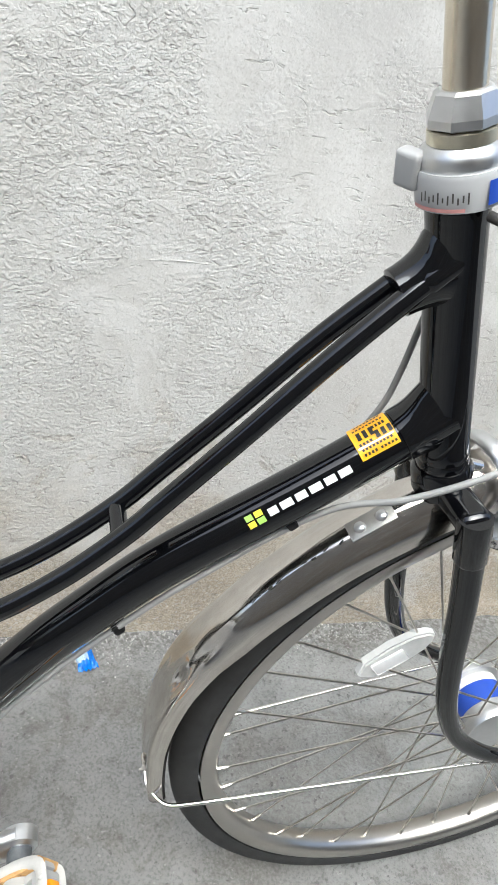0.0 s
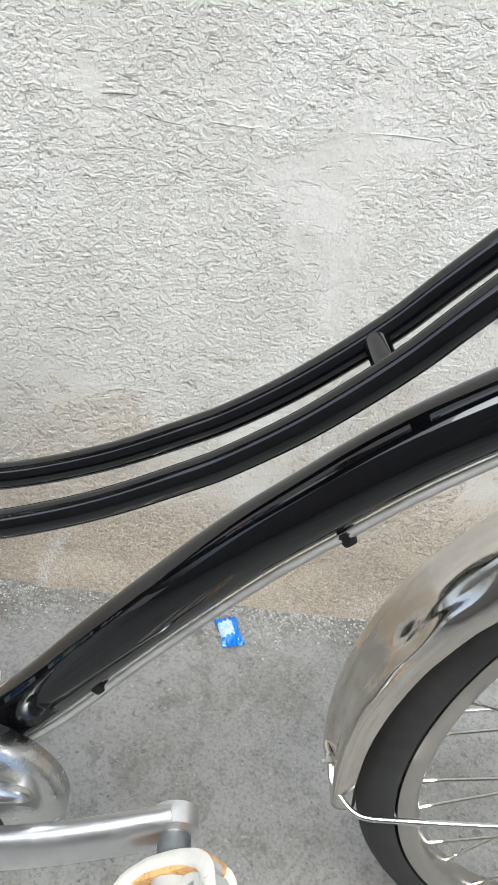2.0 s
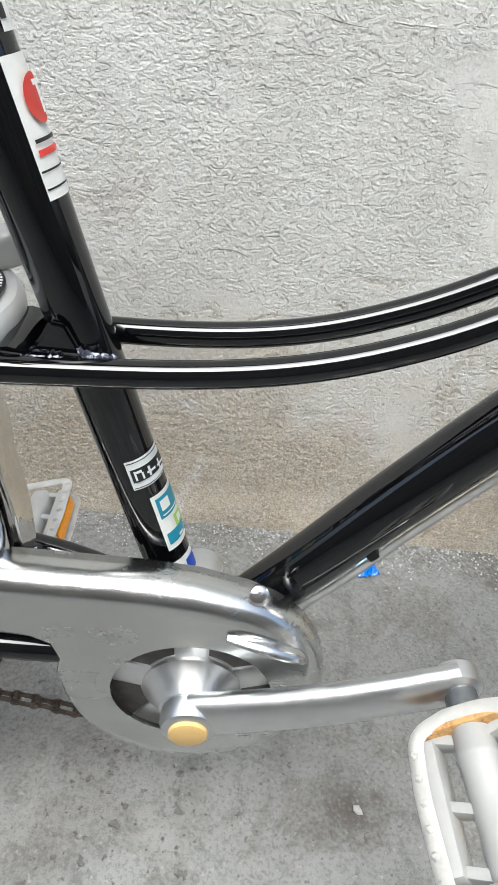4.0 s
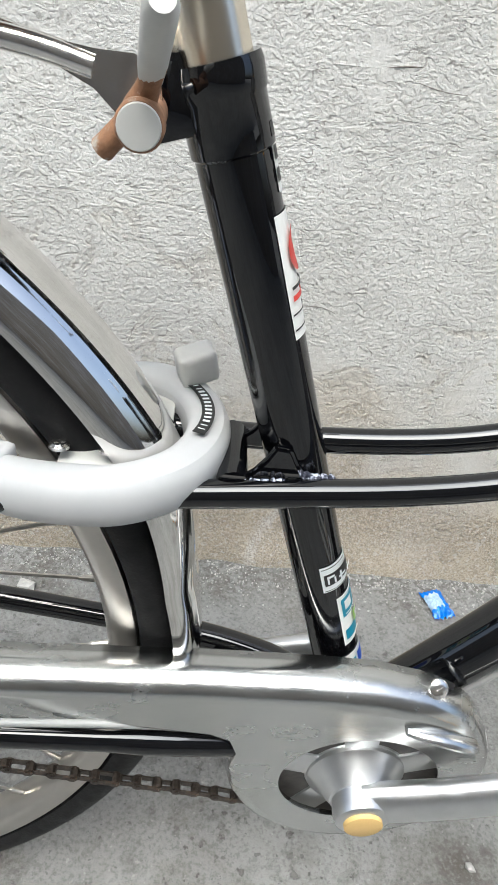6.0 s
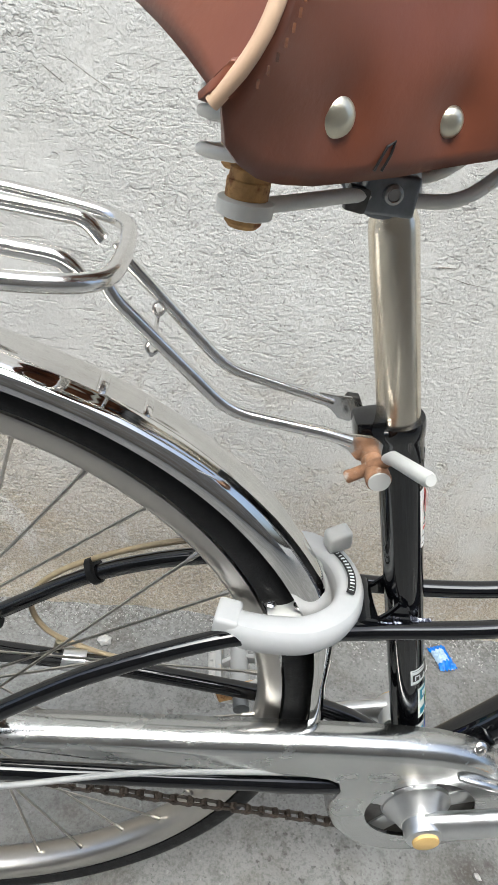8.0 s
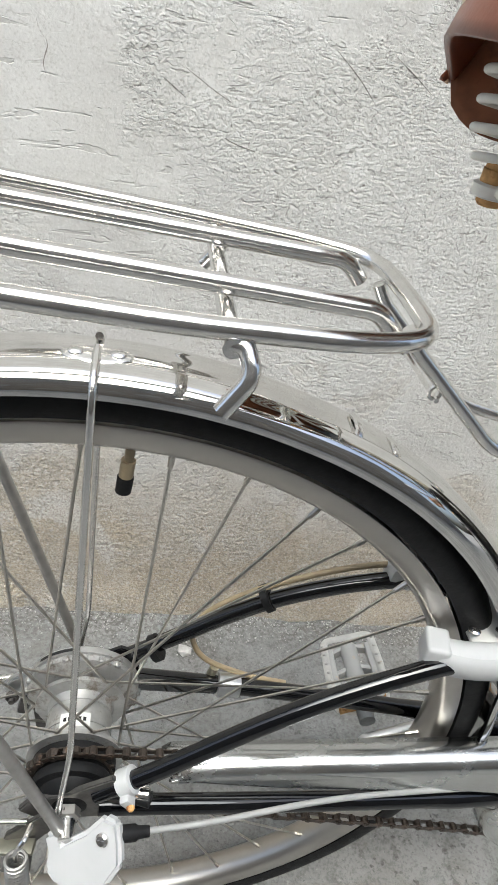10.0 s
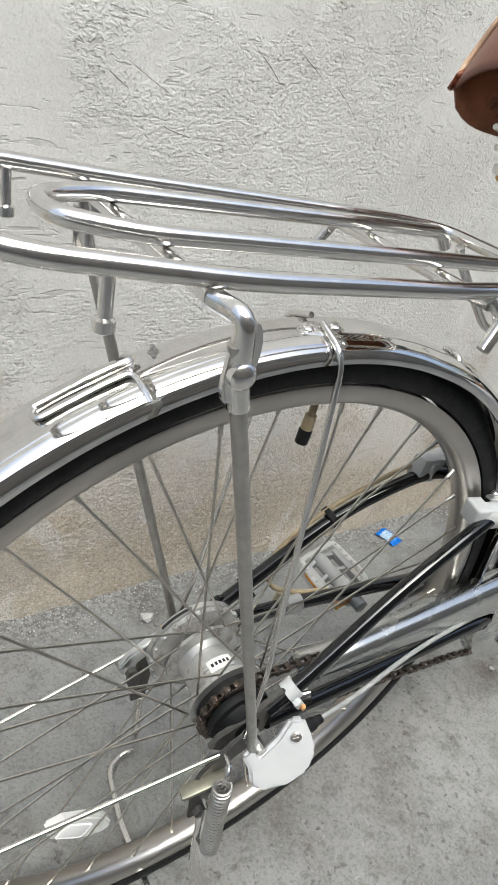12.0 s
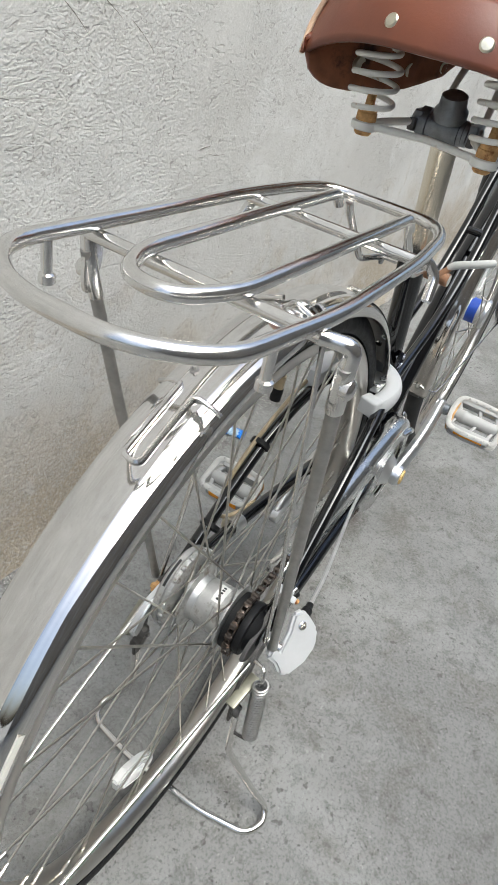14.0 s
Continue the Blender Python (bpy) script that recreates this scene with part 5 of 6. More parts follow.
        part("spring_bolt", spun([(-0.026, 0.0065), (-0.024, 0.0082), (-0.017, 0.0082), (-0.0165, 0.0095), (-0.0065, 0.0095), (-0.006, 0.0088), (-0.002, 0.0085), (-0.001, 0.0045), (0.012, 0.004), (0.012, 0)], base + Vector((0, 0, 0.003)), (0, 0, 1), 20), M_RUST, sp, "rusty spring bolt and nuts")
        part("spring_eye", spun([(-0.0195, 0.0105), (-0.0185, 0.0125), (-0.0125, 0.0125), (-0.0115, 0.0105)], base + Vector((0, 0, 0.001)), (0, 0, 1), 22), M_CREAM, sp)
        rail = smooth_path([base + Vector((0.006, 0, -0.0135)), (0.243, 0.049 * s, 0.8135), (0.273, 0.031 * s, 0.8165), (0.296, 0.026 * s, 0.8165), (0.321, 0.025 * s, 0.820), (0.339, 0.0235 * s, 0.834), (0.366, 0.02 * s, 0.866), (0.42, 0.012 * s, 0.882)], 6)
        part("rail", tube(rail, 0.0036, 12), M_CREAM, sad)
    part("cross_bar", tube([(0.2135, -0.058, 0.811), (0.228, 0, 0.812), (0.2135, 0.058, 0.811)], 0.0034, 10), M_CREAM, sad)
    part("mark_loop", tube([(0.2625, -saddle_half(0.2625)[0] - 0.0006, 0.8365), (0.266, -saddle_half(0.266)[0] - 0.0004, 0.8455), (0.269, -saddle_half(0.269)[0] - 0.0004, 0.8475), (0.2685, -saddle_half(0.2685)[0] - 0.0004, 0.8425), (0.266, -saddle_half(0.266)[0] - 0.0005, 0.8365)], 0.0006, 6), M_INK, sad, "small dark scratched loop in the leather")
    cl = part("saddle_clamp", spun([(-0.028, 0.006), (-0.027, 0.0085), (-0.0235, 0.0085), (-0.023, 0.0115), (-0.019, 0.0115), (-0.0185, 0.012), (-0.0145, 0.012), (-0.014, 0.0135), (0.014, 0.0135), (0.0145, 0.012), (0.0185, 0.012), (0.019, 0.0145), (0.028, 0.0145), (0.0285, 0.0105), (0.035, 0.0105), (0.036, 0.006)], (0.287, 0, 0.8165), (0, 1, 0), 28), M_IRON, sad, "dark grey iron saddle clamp")
    part("clamp_cap", spun([(0, 0.0165), (0.008, 0.0165), (0.012, 0.0135), (0.022, 0.0125), (0.024, 0.0095), (0.024, 0)], (0.2835, 0, 0.826), (-0.3, 0, 0.95), 24), M_IRON, cl)
    for s in (-1, 1):
        side = part("clamp_side", block((0.026, 0.009, 0.019), pose(0.287, 0.0285 * s, 0.8185, 0, -2, 0), 0.002, 3), M_IRON, cl)
        part("clamp_bolt", spun([(0, 0.0048), (0.0022, 0.0046), (0.003, 0.0032), (0.0022, 0.0026), (0.0022, 0)], (0.2875, 0.0328 * s, 0.8195), (0, s, 0), 18), M_DULL, side)
        part("rail_wedge", block((0.011, 0.007, 0.012), pose(0.2715, 0.0305 * s, 0.8145, 0, 6, 0), 0.002), M_DARK, side)
    part("clamp_socket", spun([(-0.003, 0.0142), (0.001, 0.0146), (0.014, 0.0146), (0.016, 0.0125), (0.016, 0)], SEAT_HIGH + SEAT * 0.136, SEAT, 28), M_IRON, cl)


def build_rack():
    y0 = 0.002

    def sag(pts):
        """The carrier sits a little lower towards its rear end."""
        return [(x, y, z - 0.036 * max(0.0, 0.1 - x)) for x, y, z in pts]

    outer = bent(sag([(0.1545, -0.008 + y0, 0.7625), (0.152, -0.053 + y0, 0.763), (0.113, -0.069 + y0, 0.7645), (0.03, -0.0765 + y0, 0.7705), (-0.12, -0.0785 + y0, 0.7845), (-0.216, -0.0695 + y0, 0.796), (-0.243, -0.034 + y0, 0.799), (-0.243, 0.032 + y0, 0.799), (-0.212, 0.071 + y0, 0.796), (-0.12, 0.0765 + y0, 0.7845), (0.03, 0.0765 + y0, 0.7705), (0.113, 0.067 + y0, 0.7645), (0.152, 0.053 + y0, 0.763), (0.1545, 0.01 + y0, 0.7625)]), 0.026, 5)
    rack = part("rear_rack", tube(outer, 0.0049, 14, closed=True), M_STEEL, bike, "bright tubular steel rear carrier rack")
    inner = bent(sag([(0.138, -0.035 + y0, 0.7555), (0.128, -0.035 + y0, 0.7665), (0.03, -0.034 + y0, 0.774), (-0.148, -0.0325 + y0, 0.789), (-0.183, -0.016 + y0, 0.792), (-0.183, 0.014 + y0, 0.792), (-0.148, 0.0325 + y0, 0.789), (0.03, 0.034 + y0, 0.774), (0.128, 0.034 + y0, 0.7665), (0.138, 0.034 + y0, 0.7555)]), 0.02, 5)
    part("inner_rail", tube(inner, 0.0049, 14), M_STEEL, rack)
    for x, z in ((-0.135, 0.769), (0.0545, 0.7595)):
        part("cross_bar", tube([(x, -0.079 + y0, z + 0.001), (x, 0.08 + y0, z + 0.001)], 0.0046, 12), M_STEEL, rack)
    for s, y in ((-1, -0.0745), (1, 0.078)):
        part("peg", spun([(0, 0.0032), (0.019, 0.0032), (0.02, 0.0048), (0.025, 0.0048), (0.026, 0.003), (0.026, 0)], (-0.179, y * 0.94, 0.779), (0, 0, -1), 14), M_STEEL, rack)
        part("rope_hook", tube(bent([(0.0545, y * 0.98, 0.761), (0.06, y, 0.761), (0.064, y + 0.008 * s, 0.752), (0.0525, y + 0.0105 * s, 0.735)], 0.012), 0.0043, 12), M_STEEL, rack)
        knee = Vector((-0.126, -0.092, 0.742)) if s < 0 else Vector((-0.1295, 0.086, 0.744))
        foot = Vector((-0.012, 0.077 * s, 0.352))
        arm = bent([(-0.135, y, 0.7695), (-0.132, y + 0.006 * s, 0.7685), (knee.x - 0.002, knee.y + 0.002 * s, knee.z + 0.026), knee, knee + (foot - knee) * 0.05], 0.014)
        leg = part("rack_leg", tube(arm, [0.0045] * (len(arm) - 7) + [0.0052] * 7, 14, flat=1.1), M_STEEL, rack, "flattened steel rack leg")
        part("rack_stay", tube([knee - (foot - knee) * 0.035, knee + (foot - knee) * 0.04, knee + (foot - knee) * 0.06, foot - (foot - knee) * 0.06, foot], [0.004, 0.005, 0.0048, 0.0048, 0.0058], 14, flat=0.85), M_DULL, leg, "dull steel rack stay")
        pad = [(0.0085 * math.sin(q) * (1 if math.cos(q) > 0 else 0.85), 0.02 * math.cos(q) + 0.004) for q in (2 * math.pi * k / 20 for k in range(20))]
        part("leg_paddle", transformed(plate(pad, -0.0025, 0.0025, 0.0012), Matrix.Translation(knee) @ pose(0, 0, 0, 0, 9, 0)), M_STEEL, leg)
        part("stay_bolt", spun([(-0.004, 0.0066), (0.001, 0.0066), (0.0028, 0.005), (0.0036, 0.002), (0.0037, 0)], knee + Vector((0, 0.005 * s, 0)), (0, s, 0), 20), M_STEEL, leg)
    for s in (-1, 1):
        y = -0.0285 if s < 0 else 0.03
        strut = bent([(0.1475, y, 0.7575), (0.1535, y, 0.7475), (0.221, y, 0.6885 if s < 0 else 0.686), (0.281, y, 0.681 if s < 0 else 0.673), (0.296, y, 0.6775 if s < 0 else 0.6695)], 0.014)
        st = part("rack_strut", tube(strut, 0.0039, 12), M_STEEL, rack, "bent steel strut to the seat clamp")
        dz = 0.0 if s < 0 else -0.007
        part("strut_eye", plate([(x, z + dz) for x, z in ((0.286, 0.6835), (0.296, 0.6825), (0.3085, 0.6825), (0.3165, 0.678), (0.3175, 0.67), (0.311, 0.6635), (0.303, 0.665), (0.296, 0.6715), (0.285, 0.6765))], y - 0.0012, y + 0.0012, 0.0005), M_STEEL, st)
        ring = [Vector((0.1745 + 0.0032 * math.cos(a), y - 0.003 * s, 0.7215 + 0.004 * math.sin(a))) for a in (2 * math.pi * k / 16 for k in range(16))]
        part("wire_loop", tube(ring, 0.0012, 8, closed=True), M_STEEL, st)
    part("tie_wire", tube([(0.1745, -0.03, 0.719), (0.1745, 0.031, 0.719)], 0.0015, 8), M_STEEL, rack)
    return rack


def build_lock():
    """Horseshoe lock round the wheel: a fat C, open towards the rear."""
    c = Vector((0.298, 0.009, 0.519))
    bm = bmesh.new()
    rings = []
    core = smooth_path([(0.2555, -0.03, 0.5165), (0.266, -0.034, 0.5165), (0.285, -0.037, 0.517), (0.313, -0.035, 0.517), (0.3385, -0.019, 0.518), (0.349, 0.008, 0.519), (0.342, 0.034, 0.52), (0.325, 0.048, 0.521), (0.303, 0.0515, 0.519), (0.278, 0.0505, 0.517), (0.262, 0.047, 0.516)], 5)
    n = len(core) - 1
    for i, p in enumerate(core):
        d = (core[min(i + 1, n)] - core[max(i - 1, 0)]).normalized()
        out = Vector((d.y, -d.x, 0)).normalized()
        k = 1.0 - 0.1 * (abs(2 * i / n - 1)) ** 4
        sec = [(-0.009, 0.003), (-0.0095, -0.010), (-0.008, -0.0175), (0.005, -0.0205), (0.0115, -0.0175), (0.0145, -0.008), (0.0138, 0.001), (0.0105, 0.007), (0.001, 0.0085), (-0.006, 0.0065)]
        rings.append([bm.verts.new(p + out * u * k + Vector((0, 0, v * k))) for u, v in sec])
    m = len(rings[0])
    for a, b in zip(rings, rings[1:]):
        for j in range(m):
            bm.faces.new((a[j], a[(j + 1) % m], b[(j + 1) % m], b[j]))
    bm.faces.new(rings[0])
    bm.faces.new(rings[-1][::-1])
    bmesh.ops.recalc_face_normals(bm, faces=bm.faces[:])
    lock = part("ring_lock", bm, M_PLASTIC, bike, "white plastic horseshoe ring lock on the rear stays")
    soft = lock.modifiers.new("soft", "SUBSURF")
    soft.levels = soft.render_levels = 1
    for s in (-1, 1):
        p = core[0] if s < 0 else core[-1]
        part("lock_end", block((0.018, 0.024, 0.022), Matrix.Translation(p + Vector((-0.002, 0.0, -0.003))) @ pose(0, 0, 0, 0, 0, 14 * s), 0.0035, 3), M_PLASTIC, lock)
    part("lock_plate", block((0.05, 0.074, 0.004), pose(0.308, 0.01, 0.5165), 0.0015), M_GREYPL, lock)
    for x in (0.284, 0.306):
        part("lock_screw", screw_head((x, -0.0225, 0.5245), (0, 0.15, 1), 0.0048, 0.0025), M_STEEL, lock)
    part("lock_lever", block((0.021, 0.015, 0.02), pose(0.3425, 0.041, 0.538, 8, -14, 20), 0.004, 3), M_GREYPL, lock, "pale grey lock lever")
    strip = bmesh.new()
    for k in range(15):
        a0, a1 = (radians(-24 + 4.2 * (k + t)) for t in (0, 1))
        q = [c + Vector((0.0498 * r * math.cos(a), 0.044 * r * math.sin(a), 0.0103)) for r, a in ((0.985, a0), (1.115, a0), (1.115, a1), (0.985, a1))]
        strip.faces.new([strip.verts.new(p) for p in q])
    ring = part("lock_label", strip, M_INK, lock, "dark label strip with pale bars")
    bars = bmesh.new()
    for k in range(13):
        a0 = radians(-20 + 4.2 * k)
        a1 = a0 + radians(2.1 if k not in (0, 1, 11, 12) else 1.0)
        q = [c + Vector((0.0498 * r * math.cos(a), 0.044 * r * math.sin(a), 0.0108)) for r, a in ((1.015, a0), (1.085, a0), (1.085, a1), (1.015, a1))]
        bars.faces.new([bars.verts.new(p) for p in q])
    part("label_bars", bars, M_SILVER, ring)


def build_stand():
    half = [(-0.034, -0.07, 0.27), (-0.028, -0.073, 0.168), (0.004, -0.112, 0.06), (0.019, -0.134, 0.014), (0.004, -0.142, 0.005), (-0.022, -0.13, 0.0045), (-0.034, -0.06, 0.0045)]
    foot = bent(half + [(x, -y, z) for x, y, z in half[::-1]], 0.016)
    st = part("kick_stand", tube(foot, 0.0046, 12), M_STEEL, bike, "two-legged wire rear stand standing on the ground")
    for s in (-1, 1):
        part("stand_bracket", plate([(-0.02, 0.356), (-0.004, 0.364), (0.01, 0.356), (0.006, 0.342), (-0.016, 0.328), (-0.026, 0.312), (-0.03, 0.255), (-0.046, 0.255), (-0.05, 0.312), (-0.046, 0.328)], 0.064 * s, 0.068 * s, 0.001), M_DARK, st)
        part("bracket_flange", block((0.042, 0.012, 0.005), pose(-0.044, 0.072 * s, 0.319, 0, -14, 8 * s), 0.0018), M_OLIVE, st)
        part("stand_lug", spun([(-0.004, 0.006), (0.004, 0.006), (0.004, 0)], (-0.038, 0.07 * s, 0.268), (0, s, 0), 14), M_DARK, st)
    coil = []
    p, q = Vector((-0.035, -0.086, 0.332)), Vector((-0.034, -0.0925, 0.236))
    d = (q - p)
    u = d.cross(Vector((0, 1, 0))).normalized()
    v = d.cross(u).normalized()
    for k in range(22 * 12 + 1):
        a = k / 12 * 2 * math.pi
        coil.append(p + d * (k / (22 * 12)) + 0.0075 * (math.cos(a) * u + math.sin(a) * v))
    sp = part("stand_spring", tube(coil, 0.0016, 6), M_DULL, st, "tight steel stand spring")
    part("spring_hook", tube(smooth_path([(-0.026, -0.07, 0.349), (-0.03, -0.082, 0.35), (-0.035, -0.086, 0.341), (-0.035, -0.086, 0.33)], 5), 0.002, 8), M_STEEL, sp)
    part("spring_hook", tube(smooth_path([q, (-0.034, -0.0915, 0.226), (-0.034, -0.075, 0.222)], 5), 0.002, 8), M_DARK, sp)


def build_hub_fittings():
    guard = [(-0.013, 0.36), (-0.006, 0.352), (0.006, 0.368), (0.014, 0.386), (0.026, 0.388), (0.034, 0.376), (0.041, 0.362), (0.037, 0.344), (0.022, 0.33), (0.0, 0.321), (-0.01, 0.325), (-0.014, 0.338), (-0.022, 0.347)]
    lean = Matrix.Translation((0.017, -0.09, 0.355)) @ pose(0, 0, 0, -34, 0, -34) @ Matrix.Translation((-0.012, 0.094, -0.356))
    g = part("hub_guard", transformed(plate(guard, -0.1, -0.09, 0.003), lean), M_PLASTIC, bike, "white plastic gear guard on the rear axle")
    part("guard_screw", transformed(screw_head((0.021, -0.1, 0.372), (0, -1, 0), 0.005, 0.003), lean), M_STEEL, g)
    jo = part("gear_joint", spun([(0.0, 0.03), (0.004, 0.031), (0.008, 0.03), (0.009, 0.024), (0.016, 0.02), (0.02, 0.012), (0.02, 0)], (0.0, -0.041, 0.3555), (0, -1, 0), 28), M_TYRE, bike, "black gear joint beside the sprocket")
    part("joint_arm", tube(smooth_path([(0.012, -0.052, 0.366), (0.035, -0.058, 0.372), (0.06, -0.066, 0.374)], 5), 0.006, 12), M_TYRE, jo)
    part("joint_tip", spun([(0, 0.0045), (0.014, 0.0045), (0.015, 0)], (0.045, -0.062, 0.378), (1, -0.2, 0.1), 12), M_STEEL, jo)
    part("bell_crank", spun([(0, 0.006), (0.02, 0.006), (0.021, 0)], (0.0, -0.065, 0.355), (0, -1, 0), 14), M_STEEL, g)
    nut = part("cable_adjuster", spun([(0, 0.006), (0.014, 0.006), (0.016, 0.0045), (0.024, 0.004)], (0.036, -0.088, 0.37), (1, 0.1, -0.05), 16), M_TYRE, g)
    part("gear_cable", tube(smooth_path([(0.058, -0.086, 0.3695), (0.11, -0.08, 0.369), (0.19, -0.066, 0.365), (0.26, -0.054, 0.352), (0.36, -0.04, 0.33), (0.45, -0.02, 0.282)], 7), 0.0024, 10), M_CABLE, bike, "grey gear cable along the chain stay")
    band = part("stay_band", spun([(-0.006, 0.0098), (-0.0055, 0.0106), (0.0055, 0.0106), (0.006, 0.0098)], (0.042, -0.0572, 0.3845), (0.78, 0, 0.63), 20), M_PLASTIC, bike, "white clamp band on the stay")
    part("band_tab", block((0.008, 0.011, 0.011), pose(0.0425, -0.0675, 0.38, 0, -35, 0), 0.002), M_PLASTIC, band)
    part("band_screw", screw_head((0.045, -0.0728, 0.3785), (0.1, -1, 0), 0.003, 0.003), M_RUST, band)
    arm = part("brake_torque_arm", plate([(-0.008, 0.364), (0.03, 0.368), (0.12, 0.352), (0.138, 0.348), (0.138, 0.338), (0.115, 0.338), (0.02, 0.344), (-0.01, 0.346)], 0.0475, 0.0505, 0.001), M_BLACK, bike, "black brake torque arm")
    part("arm_clamp", spun([(-0.011, 0.0105), (-0.0105, 0.0112), (0.0105, 0.0112), (0.011, 0.0105)], (0.132, 0.0545, 0.343), (0.98, 0, -0.13), 20), M_ALLOY, arm)
    lever = part("brake_lever_arm", plate([(-0.072, 0.337), (-0.064, 0.349), (-0.041, 0.365), (-0.02, 0.368), (-0.016, 0.355), (-0.036, 0.347), (-0.052, 0.337), (-0.054, 0.326), (-0.067, 0.323)], 0.052, 0.06, 0.002), M_ALLOY, bike, "silver rear brake lever arm")
    part("lever_bolt", hexagon((-0.022, 0.06, 0.357), (0, 1, 0), 0.0075, 0.006), M_RUST, lever)
    part("cable_bolt", hexagon((-0.062, 0.048, 0.335), (0, -1, 0), 0.006, 0.006), M_DARK, lever)
    part("cable_anchor", block((0.01, 0.012, 0.024), pose(-0.053, 0.054, 0.315, 0, 12, 0), 0.003), M_DARK, lever)
    part("brake_hose", tube(smooth_path([(0.31, 0.05, 0.512), (0.24, 0.053, 0.5135), (0.175, 0.056, 0.491), (0.118, 0.06, 0.455), (0.092, 0.063, 0.415), (0.105, 0.064, 0.372), (0.15, 0.062, 0.348), (0.19, 0.06, 0.339)], 8), 0.0027, 10), M_TAN, bike, "tan cable housing looped behind the hub")
    part("hose_tip", spun([(0, 0.0045), (0.012, 0.0045), (0.014, 0.003), (0.02, 0.0025)], (0.118, 0.062, 0.36), (-0.2, 0, -1), 12), M_RIVET, bike)
    for x, z in ((0.148, 0.4655), (0.06, 0.396)):
        part("cable_tie", spun([(-0.003, 0.0125), (0.003, 0.0125)], (x, 0.0545, z), (0.8, 0, 0.55), 14), M_TYRE, bike)
    part("cable_guide", block((0.034, 0.018, 0.03), pose(0.257, 0.046, 0.514, 0, 8, 0), 0.005), M_PLASTIC, bike, "white plastic cable housing box behind the wheel")


def build_stickers():
    d0, d1 = Vector(DOWN[-3]), Vector(DOWN[-1])
    along = d1 - d0
    length = along.length
    tag = part("registration_sticker", patch(d0, d1, 0.0186, length - 0.0678, length - 0.0393, 30, 132, 3, 14), M_YELLOW, bike, "orange registration sticker with dark bars")
    e = length - 0.0678
    for s0, s1, a0, a1 in ((0.003, 0.011, 36, 42), (0.015, 0.026, 36, 41), (0.003, 0.025, 47, 52), (0.003, 0.012, 58, 64), (0.016, 0.026, 59, 76), (0.004, 0.014, 70, 90), (0.016, 0.026, 82, 90), (0.003, 0.025, 97, 102), (0.005, 0.024, 109, 115)):
        step = 0.0026 if a1 - a0 < 12 else 0.0046
        x = s0
        while x < s1:
            part("print_bar", patch(d0, d1, 0.0186, e + x, e + x + step * 0.62, a0, a1, 1, 4, 0.0009), M_INK, tag)
            x += step
    part("clear_strip", patch(d0, d1, 0.0186, e + 0.001, e + 0.0275, 53, 57, 1, 3, 0.0007), M_WHITEST, tag)
    x = 0.07
    mark = part("maker_mark", patch(d0, d1, 0.0186, x + 0.002, x + 0.008, 33, 46, 1, 3), M_LEMON, bike, "small green and yellow squares with silver bars")
    part("square", patch(d0, d1, 0.0186, x + 0.002, x + 0.008, 16, 30, 1, 3), M_GREEN, mark)
    part("square", patch(d0, d1, 0.0186, x - 0.005, x + 0.0005, 33, 46, 1, 3), M_GREEN, mark)
    part("square", patch(d0, d1, 0.0186, x - 0.005, x + 0.0005, 16, 30, 1, 3), M_LEMON, mark)
    x += 0.0115
    for w in (0.007, 0.0092, 0.0084, 0.0092, 0.0084, 0.0092):
        part("mark_bar", patch(d0, d1, 0.0186, x, x + w, 21, 38, 1, 3), M_SILVER, mark, "plain silver bar")
        x += w + 0.0024
    a, b = SEAT_LOW, SEAT_HIGH
    def st(s0, s1, a0, a1, m, name, label, bars=(), parent=bike):
        ob = part(name, patch(a, b, 0.0152, s0, s1, a0, a1, 3, 14), m, parent, label)
        for i, (b0, b1, c0, c1, mm) in enumerate(bars):
            part("print_bar", patch(a, b, 0.0152, s0 + b0, s0 + b1, c0, c1, 1, 8, 0.0008 + 0.0002 * i), mm, ob)
        return ob
    st(0.052, 0.073, 12, 98, M_WHITEST, "seat_tube_sticker", "small pale sticker with blue and dark bars", ((0.003, 0.015, 18, 50, M_TEAL), (0.004, 0.017, 56, 92, M_BLUEPR)))
    st(0.083, 0.1265, 26, 108, M_WHITEST, "seat_tube_sticker", "teal and white approval sticker with a green roundel", ((0.0045, 0.0135, 34, 102, M_TEAL), (0.0255, 0.041, 34, 102, M_TEAL), (0.031, 0.0385, 42, 66, M_WHITEST), (0.0275, 0.0285, 40, 90, M_WHITEST), (0.0145, 0.0235, 62, 92, M_GREEN), (0.0165, 0.0215, 70, 84, M_WHITEST), (0.007, 0.009, 60, 74, M_WHITEST)))
    st(0.135, 0.155, 2, 96, M_SILVER, "seat_tube_sticker", "black and silver shop sticker", ((0.001, 0.0016, 5, 93, M_INK), (0.0184, 0.019, 5, 93, M_INK), (0.0055, 0.0145, 8, 93, M_INK), (0.0068, 0.0132, 14, 18, M_SILVER), (0.0115, 0.0132, 18, 30, M_SILVER), (0.0068, 0.0115, 28, 32, M_SILVER), (0.0068, 0.0132, 42, 47, M_SILVER), (0.009, 0.0105, 38, 58, M_SILVER), (0.0068, 0.0132, 66, 70, M_SILVER), (0.009, 0.0105, 62, 82, M_SILVER)))
    big = st(0.292, 0.345, 42, 122, M_WHITEST, "seat_tube_sticker", "torn white sticker with a red roundel", ((0.004, 0.0048, 44, 112, M_INK), (0.011, 0.0118, 44, 112, M_INK), (0.017, 0.0195, 50, 112, M_RED), (0.022, 0.0235, 50, 112, M_INK)))
    disc = bmesh.new()
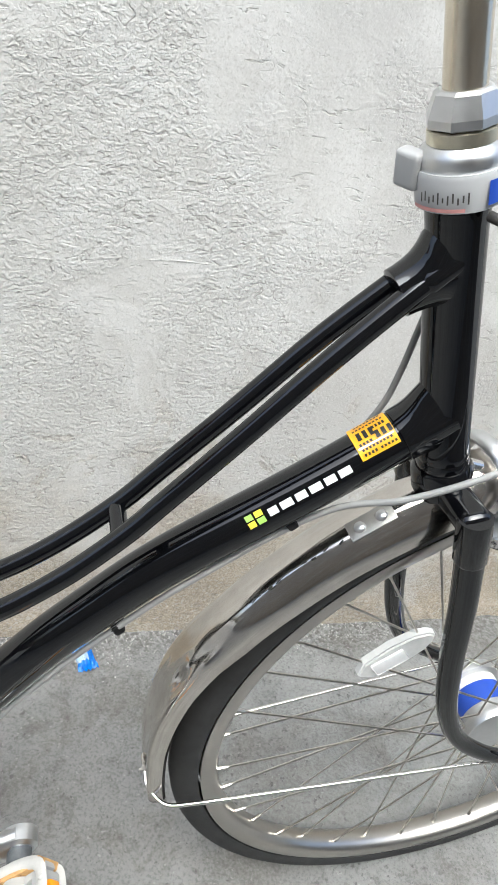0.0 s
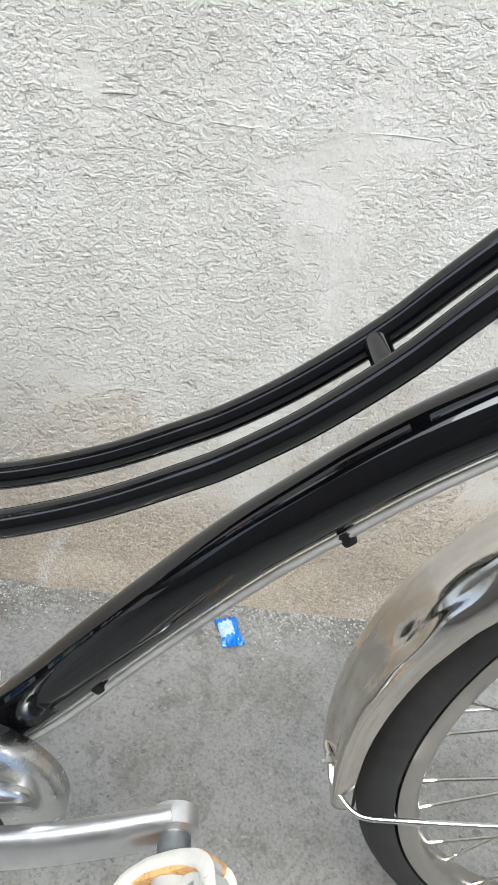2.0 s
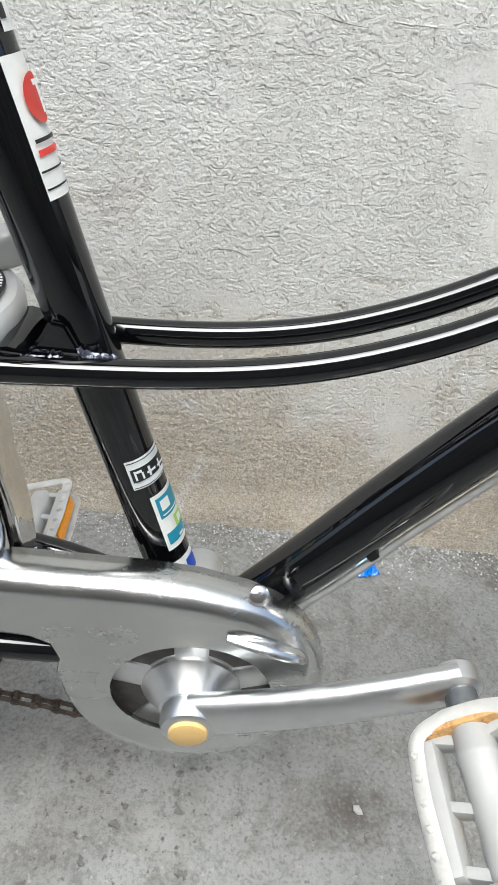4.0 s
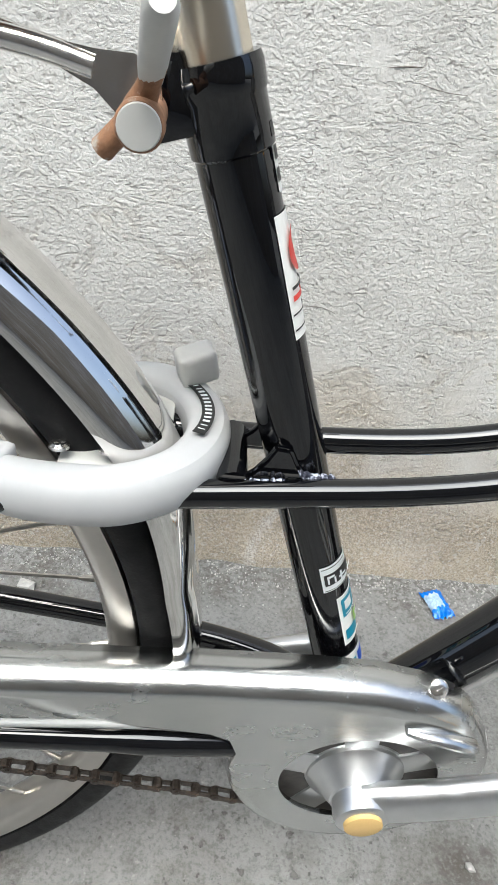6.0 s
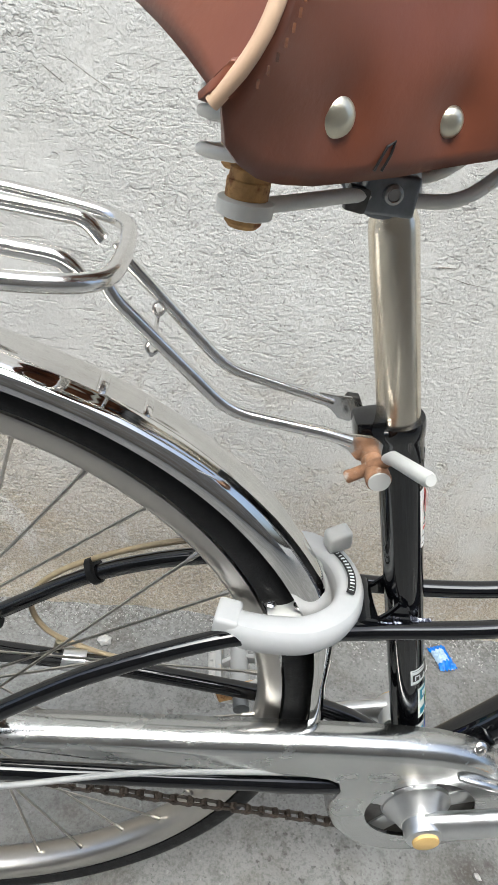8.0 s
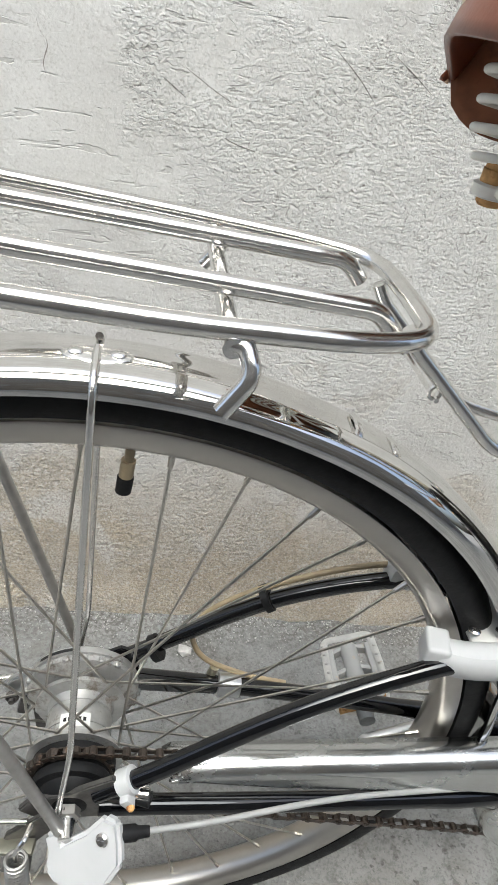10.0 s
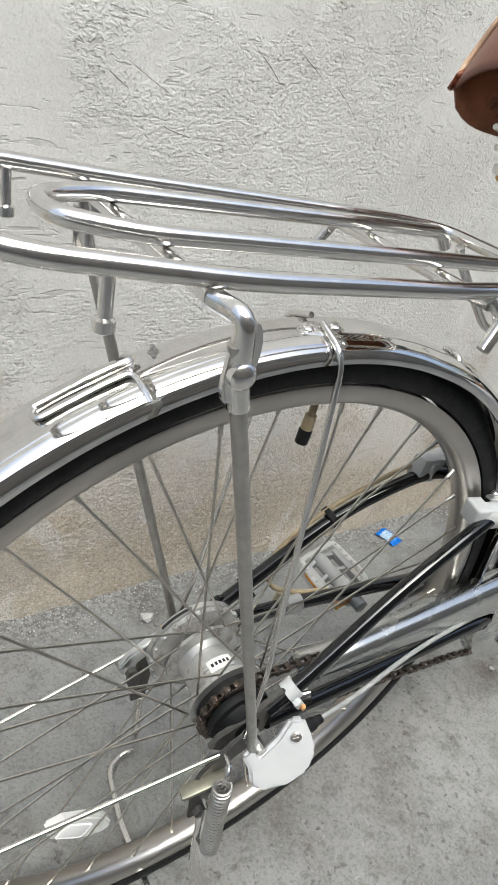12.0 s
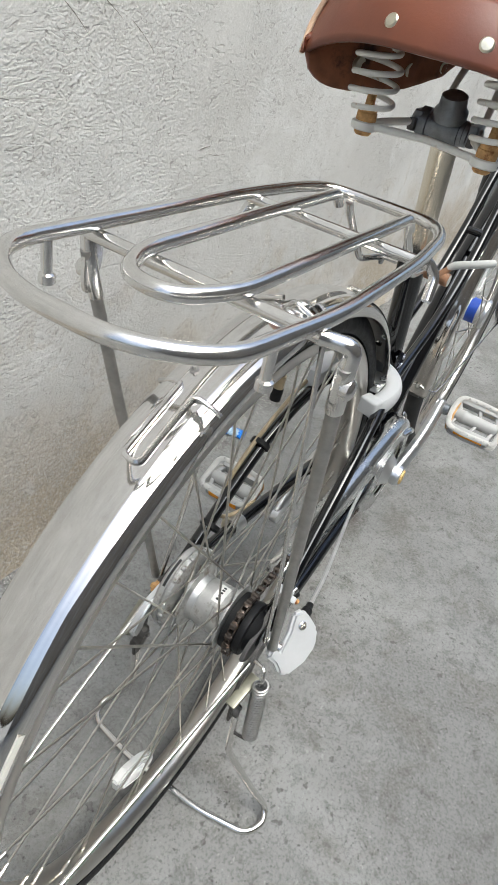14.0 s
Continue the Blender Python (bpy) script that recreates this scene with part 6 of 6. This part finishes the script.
    for rr, lift in ((0.0074, 0.0016),):
        ring = []
        w = SEAT.cross(Vector((0, -1, 0)))
        if w.z < 0:
            w = -w
        for k in range(20):
            t = 2 * math.pi * k / 20
            s, ang = 0.329 + rr * 1.25 * math.sin(t), radians(84) + rr / 0.0152 * math.cos(t)
            ring.append(disc.verts.new(a + SEAT * s + (0.0152 + lift) * (math.cos(ang) * Vector((0, -1, 0)) + math.sin(ang) * w)))
        disc.faces.new(ring)
    part("roundel", disc, M_RED, big, "red printed roundel")
    part("roundel_bar", patch(a, b, 0.0152, 0.3235, 0.3335, 80, 86, 1, 3, 0.003), M_WHITEST, big)
    part("roundel_bar", patch(a, b, 0.0152, 0.3335, 0.3355, 74, 94, 1, 6, 0.003), M_WHITEST, big)
    st(0.352, 0.372, 66, 122, M_WHITEST, "seat_tube_sticker", "small white sticker with dark bars", ((0.004, 0.009, 66, 80, M_INK), (0.012, 0.017, 66, 80, M_INK), (0.02, 0.025, 66, 80, M_INK)))


build_fork()
build_steering()
build_chain_case()
build_crankset()
build_chain()
build_seat()
rack = build_rack()
rack.location.x = 0.008
build_lock()
build_stand()
build_hub_fittings()
build_stickers()

# ---- loose things on the ground ----


def build_wrapper():
    """A crushed pillow wrapper: blue crimped ends, a pale see-through middle."""
    n = 18

    def height(i, j):
        u, v = i / n - 0.5, j / n - 0.5
        puff = 0.011 * max(0.0, 1 - (2.1 * v) ** 4) * max(0.0, math.cos(math.pi * u)) ** 0.6
        return 0.0015 + puff + 0.0035 * abs(noise.noise((i * 0.6, j * 0.6, 4.2)))

    def sheet(j0, j1, i0=0, i1=n):
        bm = bmesh.new()
        g = [[bm.verts.new(((i / n - 0.5) * 0.03 * (1.0 if 3 < j < n - 3 else 1.12 + 0.1 * math.sin(i * 2.0)), (j / n - 0.5) * 0.05 + 0.002 * math.sin(i * 1.7), height(i, j))) for j in range(j0, j1 + 1)] for i in range(i0, i1 + 1)]
        for a, b in zip(g, g[1:]):
            for k in range(len(a) - 1):
                bm.faces.new((a[k], b[k], b[k + 1], a[k + 1]))
        return bm

    ob = part("sweet_wrapper", sheet(0, 5), M_BLUE, at=pose(0.7155, 0.358, 0.0005, 0, 0, 14), smooth=False)
    tagged(ob, "crumpled blue and clear sweet wrapper on the concrete by the wall", "wrapper")
    pale = mat("pale_blue_film", (0.34, 0.47, 0.6), 0.25, vary=0.25, scale=200)
    pieces = [ob, part("wrapper_end", sheet(14, 18), M_BLUE, ob, smooth=False), part("clear_middle", sheet(5, 14, 0, 11), pale, ob, "pale clear film", False), part("side_fold", sheet(5, 14, 11, 18), M_BLUE, ob, smooth=False)]
    for p in pieces:
        p.modifiers.new("thickness", "SOLIDIFY").thickness = 0.0005


def pebble(r, seed):
    bm = bmesh.new()
    bmesh.ops.create_icosphere(bm, subdivisions=1, radius=r)
    for v in bm.verts:
        v.co *= 0.7 + 0.6 * noise.noise(v.co / r + Vector((seed, 0, 0)))
        v.co.z *= 0.7
    return bm


M_DUSK = mat("dark_grit", (0.12, 0.115, 0.1), 0.9, vary=0.4, scale=90)


def build_grit():
    rng = random.Random(7)
    bm = bmesh.new()
    for k in range(2600):
        x = rng.uniform(-0.5, 1.3)
        y = wall_y(x) - 0.004 - abs(rng.gauss(0, 0.035))
        r = rng.choice((0.0007, 0.0009, 0.0012, 0.0016, 0.0022))
        p = Vector((x, y, r * 0.4))
        vs = [bm.verts.new(p + r * Vector((math.cos(a) * rng.uniform(0.6, 1.2), math.sin(a) * rng.uniform(0.6, 1.2), -0.5))) for a in (0.3, 1.9, 3.4, 4.9)]
        t = bm.verts.new(p + Vector((0, 0, r * rng.uniform(0.4, 0.9))))
        for i in range(4):
            bm.faces.new((vs[i], vs[(i + 1) % 4], t)).material_index = 1 if k % 5 < 2 else 0
    tagged(part("grit", bm, [M_STONE, M_DUSK], smooth=False), "pale and dark sand grains along the foot of the wall", "grit", kind="stuff")
    crumb = tagged(part("mortar_crumb", pebble(0.007, 3.1), M_STONE, at=pose(0.658, 0.015, 0.003), smooth=False), "small pale crumb of mortar on the concrete", "crumb")
    chip = tagged(part("plaster_chip", pebble(0.016, 9.4), M_STONE, at=pose(0.135, 0.35, 0.004), smooth=False), "flat grey chip of plaster near the wall", "plaster chip")


build_wrapper()
build_grit()
